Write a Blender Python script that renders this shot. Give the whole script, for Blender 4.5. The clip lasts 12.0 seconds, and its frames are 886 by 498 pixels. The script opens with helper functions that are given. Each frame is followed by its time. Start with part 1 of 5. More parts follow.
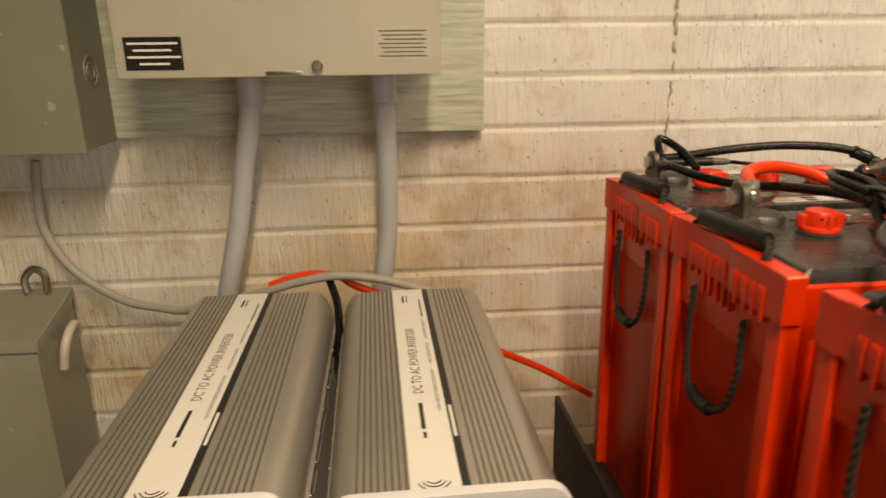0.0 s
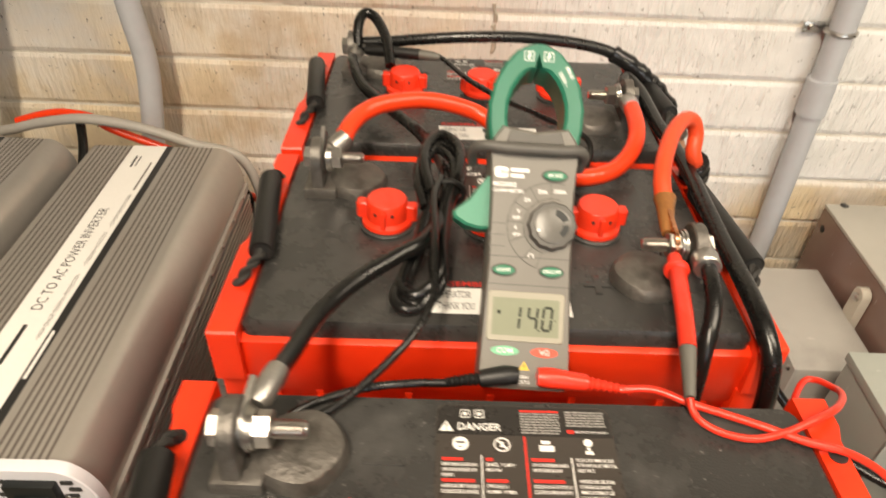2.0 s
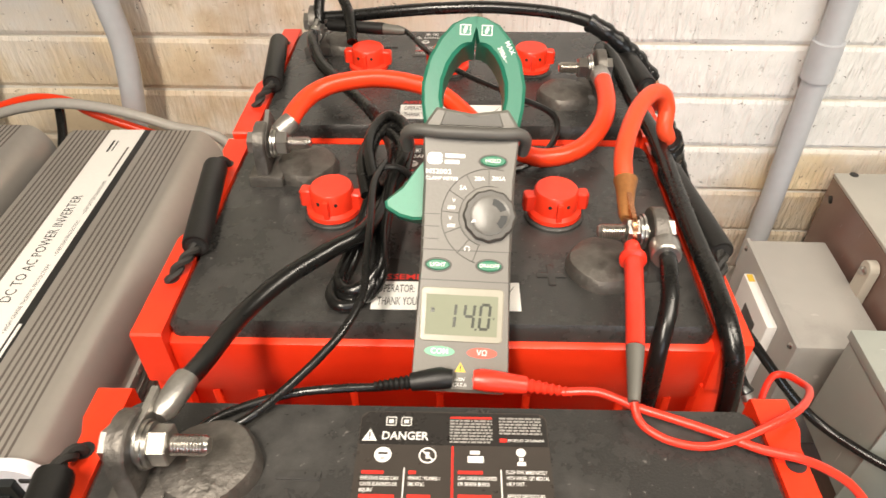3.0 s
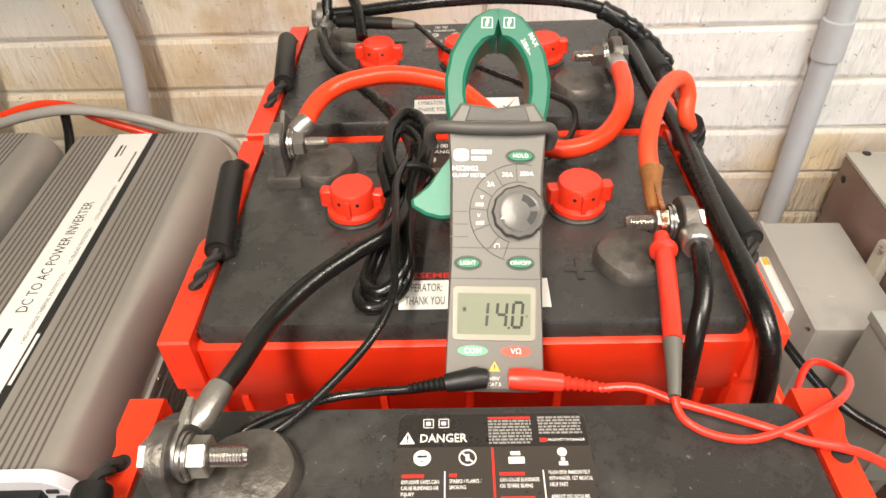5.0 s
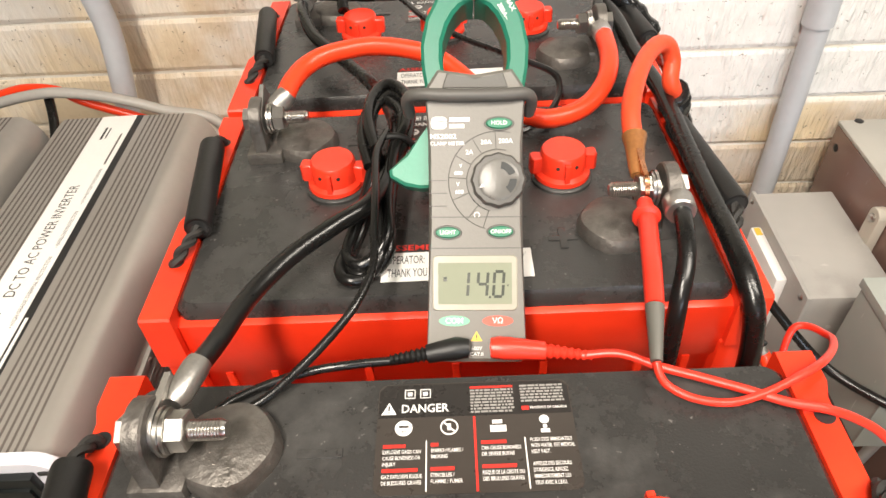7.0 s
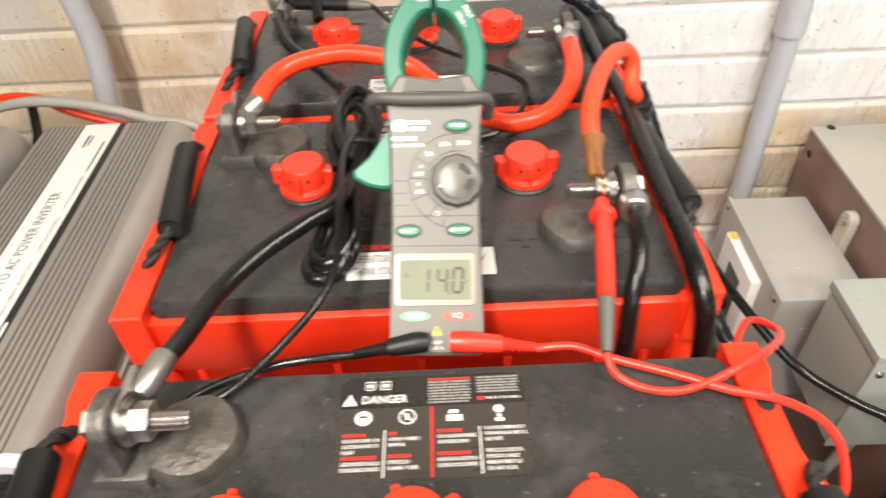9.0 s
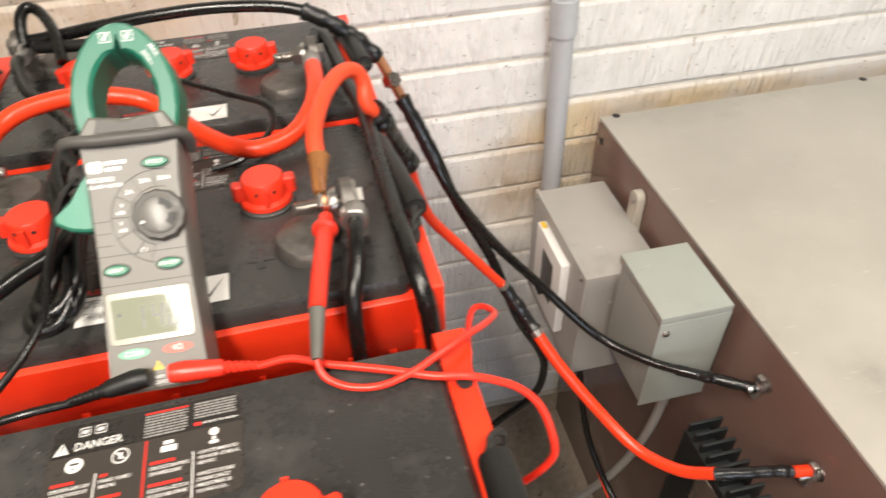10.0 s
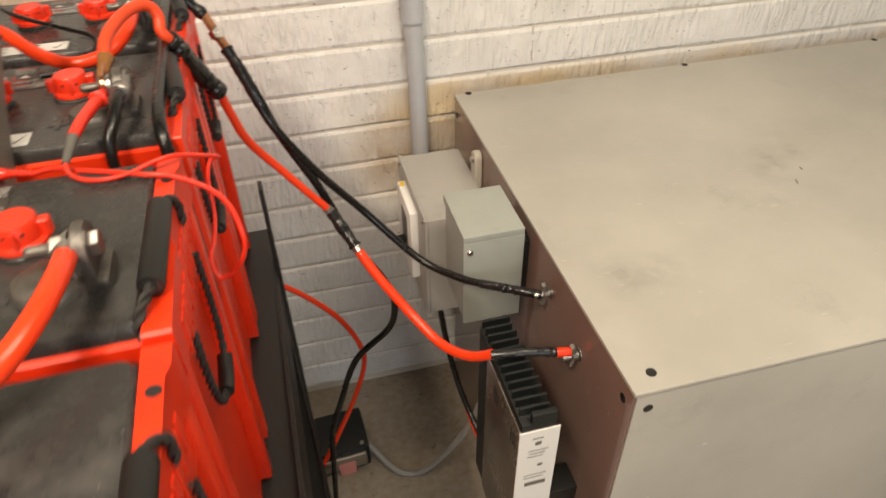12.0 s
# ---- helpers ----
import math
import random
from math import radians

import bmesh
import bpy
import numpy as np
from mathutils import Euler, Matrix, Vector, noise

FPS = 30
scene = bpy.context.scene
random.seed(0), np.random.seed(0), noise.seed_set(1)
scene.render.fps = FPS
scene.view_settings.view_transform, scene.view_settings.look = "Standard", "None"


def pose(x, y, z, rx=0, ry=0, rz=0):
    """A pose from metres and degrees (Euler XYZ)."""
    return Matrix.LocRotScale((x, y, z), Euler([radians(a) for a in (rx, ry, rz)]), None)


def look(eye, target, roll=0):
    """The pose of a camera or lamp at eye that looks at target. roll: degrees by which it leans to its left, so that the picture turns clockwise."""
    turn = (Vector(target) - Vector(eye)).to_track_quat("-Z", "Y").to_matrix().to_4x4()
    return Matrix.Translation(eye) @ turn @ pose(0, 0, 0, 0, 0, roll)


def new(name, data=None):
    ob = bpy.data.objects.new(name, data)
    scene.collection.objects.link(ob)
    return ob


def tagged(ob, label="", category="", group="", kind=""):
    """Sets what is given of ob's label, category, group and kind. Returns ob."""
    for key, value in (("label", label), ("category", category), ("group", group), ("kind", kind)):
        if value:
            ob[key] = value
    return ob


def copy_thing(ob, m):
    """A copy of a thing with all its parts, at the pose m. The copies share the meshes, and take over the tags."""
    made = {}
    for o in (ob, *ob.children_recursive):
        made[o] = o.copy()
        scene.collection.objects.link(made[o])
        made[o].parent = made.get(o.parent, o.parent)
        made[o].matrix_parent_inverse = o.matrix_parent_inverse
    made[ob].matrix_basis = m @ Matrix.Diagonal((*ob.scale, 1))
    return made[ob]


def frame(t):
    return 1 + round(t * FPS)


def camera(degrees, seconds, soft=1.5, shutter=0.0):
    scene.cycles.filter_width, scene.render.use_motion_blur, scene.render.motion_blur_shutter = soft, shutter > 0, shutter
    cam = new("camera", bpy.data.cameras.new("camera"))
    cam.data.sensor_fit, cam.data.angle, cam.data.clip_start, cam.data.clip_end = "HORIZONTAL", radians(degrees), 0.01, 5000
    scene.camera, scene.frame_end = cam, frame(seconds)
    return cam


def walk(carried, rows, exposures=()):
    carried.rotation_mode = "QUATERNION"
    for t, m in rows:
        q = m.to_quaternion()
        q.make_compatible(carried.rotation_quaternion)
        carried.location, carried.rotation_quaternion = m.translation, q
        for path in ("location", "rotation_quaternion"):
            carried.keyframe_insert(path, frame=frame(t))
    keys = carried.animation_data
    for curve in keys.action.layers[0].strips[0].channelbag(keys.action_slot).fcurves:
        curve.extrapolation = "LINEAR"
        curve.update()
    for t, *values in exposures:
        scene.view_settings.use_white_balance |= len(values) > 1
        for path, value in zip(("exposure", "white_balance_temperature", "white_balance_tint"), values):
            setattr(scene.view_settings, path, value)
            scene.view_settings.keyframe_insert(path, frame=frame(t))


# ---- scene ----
cam = camera(67.00, 12.0, shutter=0.5)
PATH = [
    (0, (-0.0328, -0.1030, 1.2191), (0.1073, 1.8012, 0.6236), -0.71),
    (0.5, (0.0695, -0.0787, 1.3242), (0.1575, 1.7193, 0.4528), -2.53),
    (1, (0.1749, -0.0067, 1.3407), (0.3489, 1.7373, 0.3772), -1.41),
    (1.5, (0.2682, 0.0387, 1.3463), (0.4166, 1.6959, 0.2364), 1.61),
    (2, (0.3633, 0.0707, 1.3194), (0.3510, 1.6268, 0.0630), 2.13),
    (2.5, (0.3943, 0.0880, 1.3103), (0.3109, 1.5966, -0.0001), -0.48),
    (3, (0.4054, 0.0975, 1.3121), (0.3343, 1.5984, -0.0079), -0.40),
    (3.2, (0.4097, 0.0997, 1.3109), (0.3370, 1.6004, -0.0092), -0.53),
    (4.8, (0.3930, 0.1006, 1.3126), (0.3054, 1.5929, -0.0160), -2.12),
    (5, (0.3931, 0.1028, 1.3117), (0.3125, 1.5864, -0.0271), -2.63),
    (5.5, (0.4011, 0.1008, 1.3107), (0.3423, 1.5661, -0.0492), -3.38),
    (6, (0.4008, 0.1020, 1.3074), (0.3372, 1.5619, -0.0582), -3.64),
    (6.5, (0.4024, 0.1034, 1.3073), (0.3377, 1.5578, -0.0640), -3.76),
    (7, (0.4011, 0.1022, 1.3054), (0.3260, 1.5466, -0.0759), -3.76),
    (8.8, (0.4029, 0.0909, 1.3058), (0.3324, 1.5592, -0.0503), -2.89),
    (9, (0.4157, 0.0901, 1.3087), (0.3665, 1.5540, -0.0531), -3.34),
    (9.5, (0.4585, 0.0836, 1.3105), (0.6153, 1.5356, -0.0560), -2.20),
    (10, (0.4960, 0.0693, 1.3173), (0.7981, 1.5198, -0.0261), -1.87),
    (10.5, (0.5339, 0.0389, 1.3213), (0.9786, 1.4754, 0.0027), -2.50),
    (11, (0.5634, 0.0050, 1.3128), (1.1275, 1.3977, -0.0071), -1.47),
    (11.5, (0.5972, -0.0531, 1.3173), (1.1361, 1.3522, 0.0002), 0.27),
    (12, (0.6326, -0.1774, 1.3229), (1.0089, 1.3165, 0.0475), -0.90),
]
walk(cam, [(t, look(eye, target, roll)) for t, eye, target, roll in PATH],
     [(0, -0.66, 8400, 10), (0.5, -0.52, 8300, 10), (1.0, -0.45, 8000, 10), (1.5, -0.32, 7400, 10), (2.0, -0.12, 6900, 10), (2.5, 0.08, 6400, 10), (5.0, 0.08, 6200, 10), (5.5, 0.15, 6150, 10), (6.0, 0.19, 6130, 10), (9.0, 0.22, 6000, 10), (9.5, 0.20, 6000, 10), (10.5, -0.28, 6220, 10), (11.0, -0.41, 6450, 10), (11.5, -0.43, 6650, 10), (12, -0.33, 6850, 10)])

# ---- light ----
world = bpy.data.worlds.new("world")
scene.world = world
world.use_nodes = True
_bg = world.node_tree.nodes["Background"]
_sky = world.node_tree.nodes.new("ShaderNodeTexSky")
_sky.sky_type, _sky.sun_disc, _sky.sun_elevation, _sky.sun_rotation = "NISHITA", False, radians(40), radians(150)
world.node_tree.links.new(_sky.outputs["Color"], _bg.inputs["Color"])
_bg.inputs["Strength"].default_value = 0.1

WALL_Y, FLOOR_Z, CEIL_Z = 0.963, -0.05, 2.45
WEST_X, EAST_X, SOUTH_Y = -2.4, 3.0, -2.6


def area(name, at, target, sx, sy, watts, colour):
    data = bpy.data.lights.new(name, "AREA")
    data.shape, data.size, data.size_y, data.energy, data.color = "RECTANGLE", sx, sy, watts, colour
    ob = new(name, data)
    ob.matrix_world = look(at, target)
    return ob


area("ceiling_tube_light", (1.30, -0.10, 2.37), (1.30, -0.10, 0), 1.2, 0.16, 28, (1.0, 0.88, 0.72))
area("ceiling_tube_light", (0.105, -0.75, 2.37), (0.105, -0.75, 0), 0.15, 1.2, 58, (1.0, 0.88, 0.72))
area("window_daylight", (1.3, SOUTH_Y + 0.12, 1.35), (1.1, 0.9, 0.7), 1.5, 1.1, 26, (0.86, 0.93, 1.0))

# ---- materials ----


class Nodes:
    """A small builder for one Principled material."""

    def __init__(self, name, rough=0.5, metal=0.0):
        self.m = bpy.data.materials.new(name)
        self.m.use_nodes = True
        self.t = self.m.node_tree
        self.b = self.t.nodes["Principled BSDF"]
        self.b.inputs["Roughness"].default_value = rough
        self.b.inputs["Metallic"].default_value = metal

    def n(self, kind, **inputs):
        node = self.t.nodes.new(kind)
        for k, v in inputs.items():
            node.inputs[k].default_value = v
        return node

    def link(self, a, b):
        self.t.links.new(a, b)

    def coords(self, space="Object", scale=(1, 1, 1)):
        c = self.n("ShaderNodeTexCoord")
        mp = self.n("ShaderNodeMapping")
        mp.inputs["Scale"].default_value = scale
        self.link(c.outputs[space], mp.inputs["Vector"])
        return mp.outputs["Vector"]

    def noise(self, scale, detail=4.0, vec=None, rough=0.55):
        x = self.n("ShaderNodeTexNoise", Scale=scale, Detail=detail, Roughness=rough)
        if vec is not None:
            self.link(vec, x.inputs["Vector"])
        return x.outputs["Fac"]

    def ramp(self, fac, stops):
        r = self.n("ShaderNodeValToRGB")
        while len(r.color_ramp.elements) < len(stops):
            r.color_ramp.elements.new(0.5)
        for e, (p, c) in zip(r.color_ramp.elements, stops):
            e.position, e.color = p, (*c, 1) if len(c) == 3 else c
        self.link(fac, r.inputs["Fac"])
        return r.outputs["Color"]

    def mix(self, fac, a, b, how="MIX"):
        x = self.n("ShaderNodeMix")
        x.data_type, x.blend_type = "RGBA", how
        for v, i in ((fac, 0), (a, 6), (b, 7)):
            if isinstance(v, (int, float)):
                x.inputs[i].default_value = v
            elif isinstance(v, tuple):
                x.inputs[i].default_value = (*v, 1)
            else:
                self.link(v, x.inputs[i])
        return x.outputs[2]

    def math(self, how, a, b=0.0, clamp=False):
        x = self.n("ShaderNodeMath")
        x.operation, x.use_clamp = how, clamp
        for v, i in ((a, 0), (b, 1)):
            if isinstance(v, (int, float)):
                x.inputs[i].default_value = v
            else:
                self.link(v, x.inputs[i])
        return x.outputs[0]

    def bump(self, height, strength=0.3, dist=0.002):
        x = self.n("ShaderNodeBump", Strength=strength, Distance=dist)
        self.link(height, x.inputs["Height"])
        self.link(x.outputs["Normal"], self.b.inputs["Normal"])

    def colour(self, c):
        if isinstance(c, tuple):
            self.b.inputs["Base Color"].default_value = (*c, 1)
        else:
            self.link(c, self.b.inputs["Base Color"])
        return self

    def roughness(self, r):
        self.link(r, self.b.inputs["Roughness"])
        return self


def plain(name, c, rough=0.5, metal=0.0, vary=0.12, scale=60.0, relief=0.08, rough_vary=0.12):
    """A surface with faint mottling in colour, gloss and relief."""
    k = Nodes(name, rough, metal)
    v = k.coords()
    big, fine = k.noise(scale * 0.2, 3, v), k.noise(scale * 4, 3, v)
    f = k.math("ADD", k.math("MULTIPLY", big, 0.65), k.math("MULTIPLY", fine, 0.35))
    lo = tuple(x * (1 - vary) for x in c)
    hi = tuple(min(1, x * (1 + vary)) for x in c)
    k.colour(k.ramp(f, [(0.3, lo), (0.7, hi)]))
    k.roughness(k.math("ADD", k.math("MULTIPLY", f, rough_vary * 2), rough - rough_vary, True))
    if relief:
        k.bump(fine, relief, 0.001)
    return k.m


def brick_paint():
    k = Nodes("painted_combed_brick", 0.6)
    geo = k.n("ShaderNodeNewGeometry")
    info = k.n("ShaderNodeObjectInfo")
    sep = k.n("ShaderNodeSeparateXYZ")
    k.link(geo.outputs["Position"], sep.inputs[0])
    x, z = sep.outputs["X"], sep.outputs["Z"]
    vec = geo.outputs["Position"]
    # vertical combing, wavy and uneven
    mp = k.n("ShaderNodeMapping")
    mp.inputs["Scale"].default_value = (110.0, 40.0, 20.0)
    k.link(vec, mp.inputs["Vector"])
    comb_h = k.ramp(k.noise(1.0, 2, mp.outputs["Vector"]), [(0.32, (0, 0, 0)), (0.68, (1, 1, 1))])
    patch = k.ramp(k.noise(11, 3, vec), [(0.30, (0.15, 0.15, 0.15)), (0.55, (1, 1, 1))])
    # smoother faces on the part of the wall behind the inverters
    leftside = k.math("SUBTRACT", 1.0, k.math("MULTIPLY", k.math("SUBTRACT", x, 0.36), 8.0, True), True)
    amount = k.math("SUBTRACT", 1.0, k.math("MULTIPLY", leftside, 0.50))
    relief = k.math("MULTIPLY", k.math("MULTIPLY", comb_h, patch), amount)
    grit = k.noise(420, 3, vec)
    pits = k.ramp(k.noise(95, 2, vec), [(0.24, (0, 0, 0)), (0.30, (1, 1, 1))])
    h = k.math("ADD", k.math("ADD", relief, k.math("MULTIPLY", grit, 0.16)), k.math("MULTIPLY", pits, 0.5))
    k.bump(h, 0.78, 0.0048)
    # old yellowed paint under the white coat
    wpos = geo.outputs["Position"]
    blot = k.noise(3.4, 4, wpos)
    blot2 = k.noise(14, 4, wpos)
    low = k.math("MULTIPLY", k.math("SUBTRACT", 1.16, z), 4.0, True)
    left = k.math("MULTIPLY", leftside, k.math("ADD", 0.15, k.math("MULTIPLY", low, 0.66)))
    # the uncoated courses round and above the steel cabinet
    cab = k.math("MULTIPLY", k.math("MULTIPLY", k.math("SUBTRACT", x, 0.70), 7.0, True),
                 k.math("MULTIPLY", k.math("SUBTRACT", 0.768, z), 60.0, True))
    cab_low = k.math("MULTIPLY", k.math("SUBTRACT", z, 0.45), 5.0, True)
    cab = k.math("MULTIPLY", k.math("MULTIPLY", cab, cab_low), 0.9)
    yel = k.math("MAXIMUM", left, cab)
    yel = k.math("MULTIPLY", yel, k.ramp(k.math("ADD", k.math("MULTIPLY", blot, 0.6), k.math("MULTIPLY", blot2, 0.4)), [(0.40, (0.12, 0.12, 0.12)), (0.60, (1, 1, 1))]), True)
    white = k.ramp(blot2, [(0.3, (0.74, 0.73, 0.70)), (0.7, (0.86, 0.85, 0.83))])
    tan = k.ramp(blot2, [(0.3, (0.50, 0.355, 0.185)), (0.7, (0.76, 0.61, 0.38))])
    c = k.mix(yel, white, tan)
    tone = k.math("ADD", 0.97, k.math("MULTIPLY", info.outputs["Random"], 0.03))
    tint = k.n("ShaderNodeCombineColor")
    for i in range(3):
        k.link(tone, tint.inputs[i])
    c = k.mix(1.0, c, tint.outputs[0], "MULTIPLY")
    specks = k.ramp(k.noise(150, 2, wpos, 0.7), [(0.285, (1, 1, 1)), (0.315, (0, 0, 0))])
    c = k.mix(k.math("MULTIPLY", specks, 0.75), c, (0.10, 0.08, 0.06))
    smudge = k.ramp(k.noise(7, 5, wpos, 0.65), [(0.52, (0, 0, 0)), (0.66, (1, 1, 1))])
    c = k.mix(k.math("MULTIPLY", k.math("MULTIPLY", smudge, leftside), 0.46), c, (0.34, 0.22, 0.12))
    # rusty run-off patch beside the safety switch
    away = k.n("ShaderNodeVectorMath")
    away.operation = "DISTANCE"
    away.inputs[1].default_value = (0.824, 0.963, 0.613)
    k.link(wpos, away.inputs[0])
    patch2 = k.math("SUBTRACT", 1.0, k.math("MULTIPLY", away.outputs["Value"], 8.5), True)
    patch2 = k.math("MULTIPLY", patch2, k.ramp(blot2, [(0.30, (0.3, 0.3, 0.3)), (0.62, (1, 1, 1))]))
    c = k.mix(k.math("MULTIPLY", patch2, 0.95, True), c, (0.33, 0.20, 0.08))
    k.colour(c)
    return k.m


def mortar_paint():
    k = Nodes("painted_mortar", 0.75)
    geo = k.n("ShaderNodeNewGeometry")
    f = k.noise(9, 4, geo.outputs["Position"])
    k.colour(k.ramp(f, [(0.3, (0.57, 0.52, 0.43)), (0.7, (0.76, 0.73, 0.66))]))
    k.bump(k.noise(160, 3, geo.outputs["Position"]), 0.5, 0.003)
    return k.m


def concrete():
    k = Nodes("worn_concrete", 0.7)
    geo = k.n("ShaderNodeNewGeometry")
    p = geo.outputs["Position"]
    f = k.math("ADD", k.math("MULTIPLY", k.noise(5, 5, p), 0.6), k.math("MULTIPLY", k.noise(60, 4, p), 0.4))
    c = k.ramp(f, [(0.3, (0.17, 0.135, 0.095)), (0.5, (0.31, 0.26, 0.195)), (0.72, (0.43, 0.375, 0.30))])
    spots = k.ramp(k.noise(38, 2, p), [(0.25, (1, 1, 1)), (0.32, (0, 0, 0))])
    k.colour(k.mix(k.math("MULTIPLY", spots, 0.6), c, (0.07, 0.055, 0.04)))
    k.bump(f, 0.4, 0.004)
    return k.m


def plywood():
    k = Nodes("weathered_green_plywood", 0.65)
    v = k.coords("Object", (1.2, 1, 16))
    g = k.noise(9, 5, v, 0.6)
    v2 = k.coords("Object", (3, 1, 60))
    g2 = k.noise(8, 3, v2)
    f = k.math("ADD", k.math("MULTIPLY", g, 0.6), k.math("MULTIPLY", g2, 0.4))
    k.colour(k.ramp(f, [(0.30, (0.30, 0.32, 0.25)), (0.5, (0.52, 0.54, 0.44)), (0.68, (0.68, 0.68, 0.55))]))
    k.bump(f, 0.35, 0.002)
    return k.m


def battery_red():
    k = Nodes("red_polypropylene", 0.36)
    v = k.coords()
    a, b = k.noise(18, 4, v), k.noise(240, 3, v)
    scuff = k.ramp(k.noise(44, 5, v, 0.75), [(0.64, (0, 0, 0)), (0.78, (1, 1, 1))])
    c = k.ramp(a, [(0.3, (0.72, 0.028, 0.006)), (0.7, (0.88, 0.050, 0.011))])
    k.colour(k.mix(k.math("MULTIPLY", scuff, 0.16), c, (0.75, 0.30, 0.22)))
    k.roughness(k.math("ADD", 0.26, k.math("MULTIPLY", k.math("ADD", a, scuff), 0.18)))
    k.bump(b, 0.10, 0.001)
    return k.m


def lid_grey():
    k = Nodes("charcoal_moulded_lid", 0.5)
    v = k.coords()
    geo = k.n("ShaderNodeNewGeometry")
    p = geo.outputs["Position"]
    a, b = k.noise(11, 4, p), k.noise(900, 2, v)
    dust = k.ramp(k.noise(26, 6, p, 0.72), [(0.50, (0, 0, 0)), (0.80, (1, 1, 1))])
    flecks = k.ramp(k.noise(330, 2, p, 0.6), [(0.70, (0, 0, 0)), (0.76, (1, 1, 1))])
    c = k.ramp(a, [(0.3, (0.024, 0.0233, 0.0224)), (0.7, (0.037, 0.0359, 0.0346))])
    c = k.mix(k.math("MULTIPLY", dust, 0.22), c, (0.22, 0.21, 0.20))
    c = k.mix(k.math("MULTIPLY", flecks, 0.35), c, (0.38, 0.36, 0.34))
    k.colour(c)
    k.roughness(k.math("ADD", 0.27, k.math("MULTIPLY", dust, 0.25)))
    k.bump(b, 0.28, 0.0006)
    return k.m


def lead():
    k = Nodes("dull_greased_lead", 0.34, 0.75)
    v = k.coords()
    a, b = k.noise(55, 5, v, 0.65), k.noise(280, 3, v)
    k.colour(k.ramp(a, [(0.3, (0.09, 0.082, 0.073)), (0.7, (0.22, 0.204, 0.186))]))
    k.roughness(k.math("ADD", 0.26, k.math("MULTIPLY", a, 0.45)))
    k.bump(k.math("ADD", a, k.math("MULTIPLY", b, 0.3)), 0.5, 0.003)
    return k.m


def cream_sheet(name, c, rough, rubs=()):
    """Enamelled sheet steel with handling smudges; rubs are (x, y, radius) of worn dark rubs on top."""
    k = Nodes(name, rough)
    geo = k.n("ShaderNodeNewGeometry")
    p = geo.outputs["Position"]
    a = k.noise(2.6, 5, p, 0.6)
    sm = k.ramp(k.noise(7.0, 6, p, 0.7), [(0.60, (0, 0, 0)), (0.74, (1, 1, 1))])
    scr = k.ramp(k.noise(38, 2, k.coords("Object", (1, 9, 1)), 0.5), [(0.72, (0, 0, 0)), (0.77, (1, 1, 1))])
    lo, hi = tuple(x * 0.83 for x in c), tuple(min(1, x * 1.12) for x in c)
    col = k.ramp(a, [(0.3, lo), (0.7, hi)])
    col = k.mix(k.math("MULTIPLY", sm, 0.38), col, tuple(x * 0.55 for x in c))
    col = k.mix(k.math("MULTIPLY", scr, 0.25), col, (0.85, 0.83, 0.78))
    for x, y, r in rubs:
        away = k.n("ShaderNodeVectorMath")
        away.operation = "DISTANCE"
        away.inputs[1].default_value = (x, y, 0.75)
        k.link(p, away.inputs[0])
        near = k.math("SUBTRACT", 1.0, k.math("MULTIPLY", away.outputs["Value"], 1 / r), True)
        near = k.math("MULTIPLY", near, k.ramp(k.noise(24, 5, p, 0.6), [(0.38, (0, 0, 0)), (0.68, (1, 1, 1))]))
        col = k.mix(k.math("MULTIPLY", near, 0.5), col, tuple(v * 0.40 for v in c))
    k.colour(col)
    k.roughness(k.math("ADD", rough - 0.06, k.math("MULTIPLY", a, 0.16)))
    k.bump(k.noise(620, 2, p), 0.05, 0.0006)
    return k.m


M_BRICK, M_MORTAR, M_CONCRETE, M_PLY = brick_paint(), mortar_paint(), concrete(), plywood()
M_RED, M_LID, M_LEAD = battery_red(), lid_grey(), lead()
M_CAP = plain("red_vent_cap_plastic", (0.80, 0.038, 0.012), 0.34, vary=0.1, scale=90)
M_RUBBER = plain("black_rubber", (0.007, 0.0067, 0.0064), 0.45, vary=0.25, scale=120, relief=0.15)
M_CABLE = plain("black_cable_jacket", (0.006, 0.0058, 0.0055), 0.27, vary=0.25, scale=60, relief=0.1)
M_TAPE = plain("shiny_black_tape", (0.012, 0.012, 0.012), 0.16, vary=0.2, scale=90, relief=0.5)
M_REDCABLE = plain("red_cable_jacket", (0.84, 0.050, 0.010), 0.32, vary=0.08, scale=60, relief=0.08)
M_REDLEAD = plain("red_silicone_lead", (0.78, 0.036, 0.016), 0.34, vary=0.06, scale=60, relief=0.04)
M_SHRINK = plain("orange_red_shrink_tube", (0.78, 0.070, 0.020), 0.42, vary=0.1, scale=70, relief=0.2)
M_ROPE = plain("black_twisted_rope", (0.02, 0.018, 0.016), 0.7, vary=0.3, scale=300, relief=0.4)
M_ZINC = plain("zinc_plated_steel", (0.50, 0.48, 0.45), 0.30, 1.0, vary=0.15, scale=160, relief=0.08)
M_LUG = plain("tinned_copper_lug", (0.42, 0.405, 0.38), 0.36, 0.9, vary=0.2, scale=150, relief=0.2)
M_COPPER = plain("copper_lug", (0.62, 0.29, 0.15), 0.28, 1.0, vary=0.2, scale=120, relief=0.15)
M_BROWN = plain("amber_crimp_sleeve", (0.36, 0.15, 0.045), 0.4, 0.2, vary=0.3, scale=120, relief=0.2)
M_ALU = plain("brushed_bronze_aluminium", (0.43, 0.405, 0.375), 0.33, 0.55, vary=0.06, scale=30, relief=0.05)
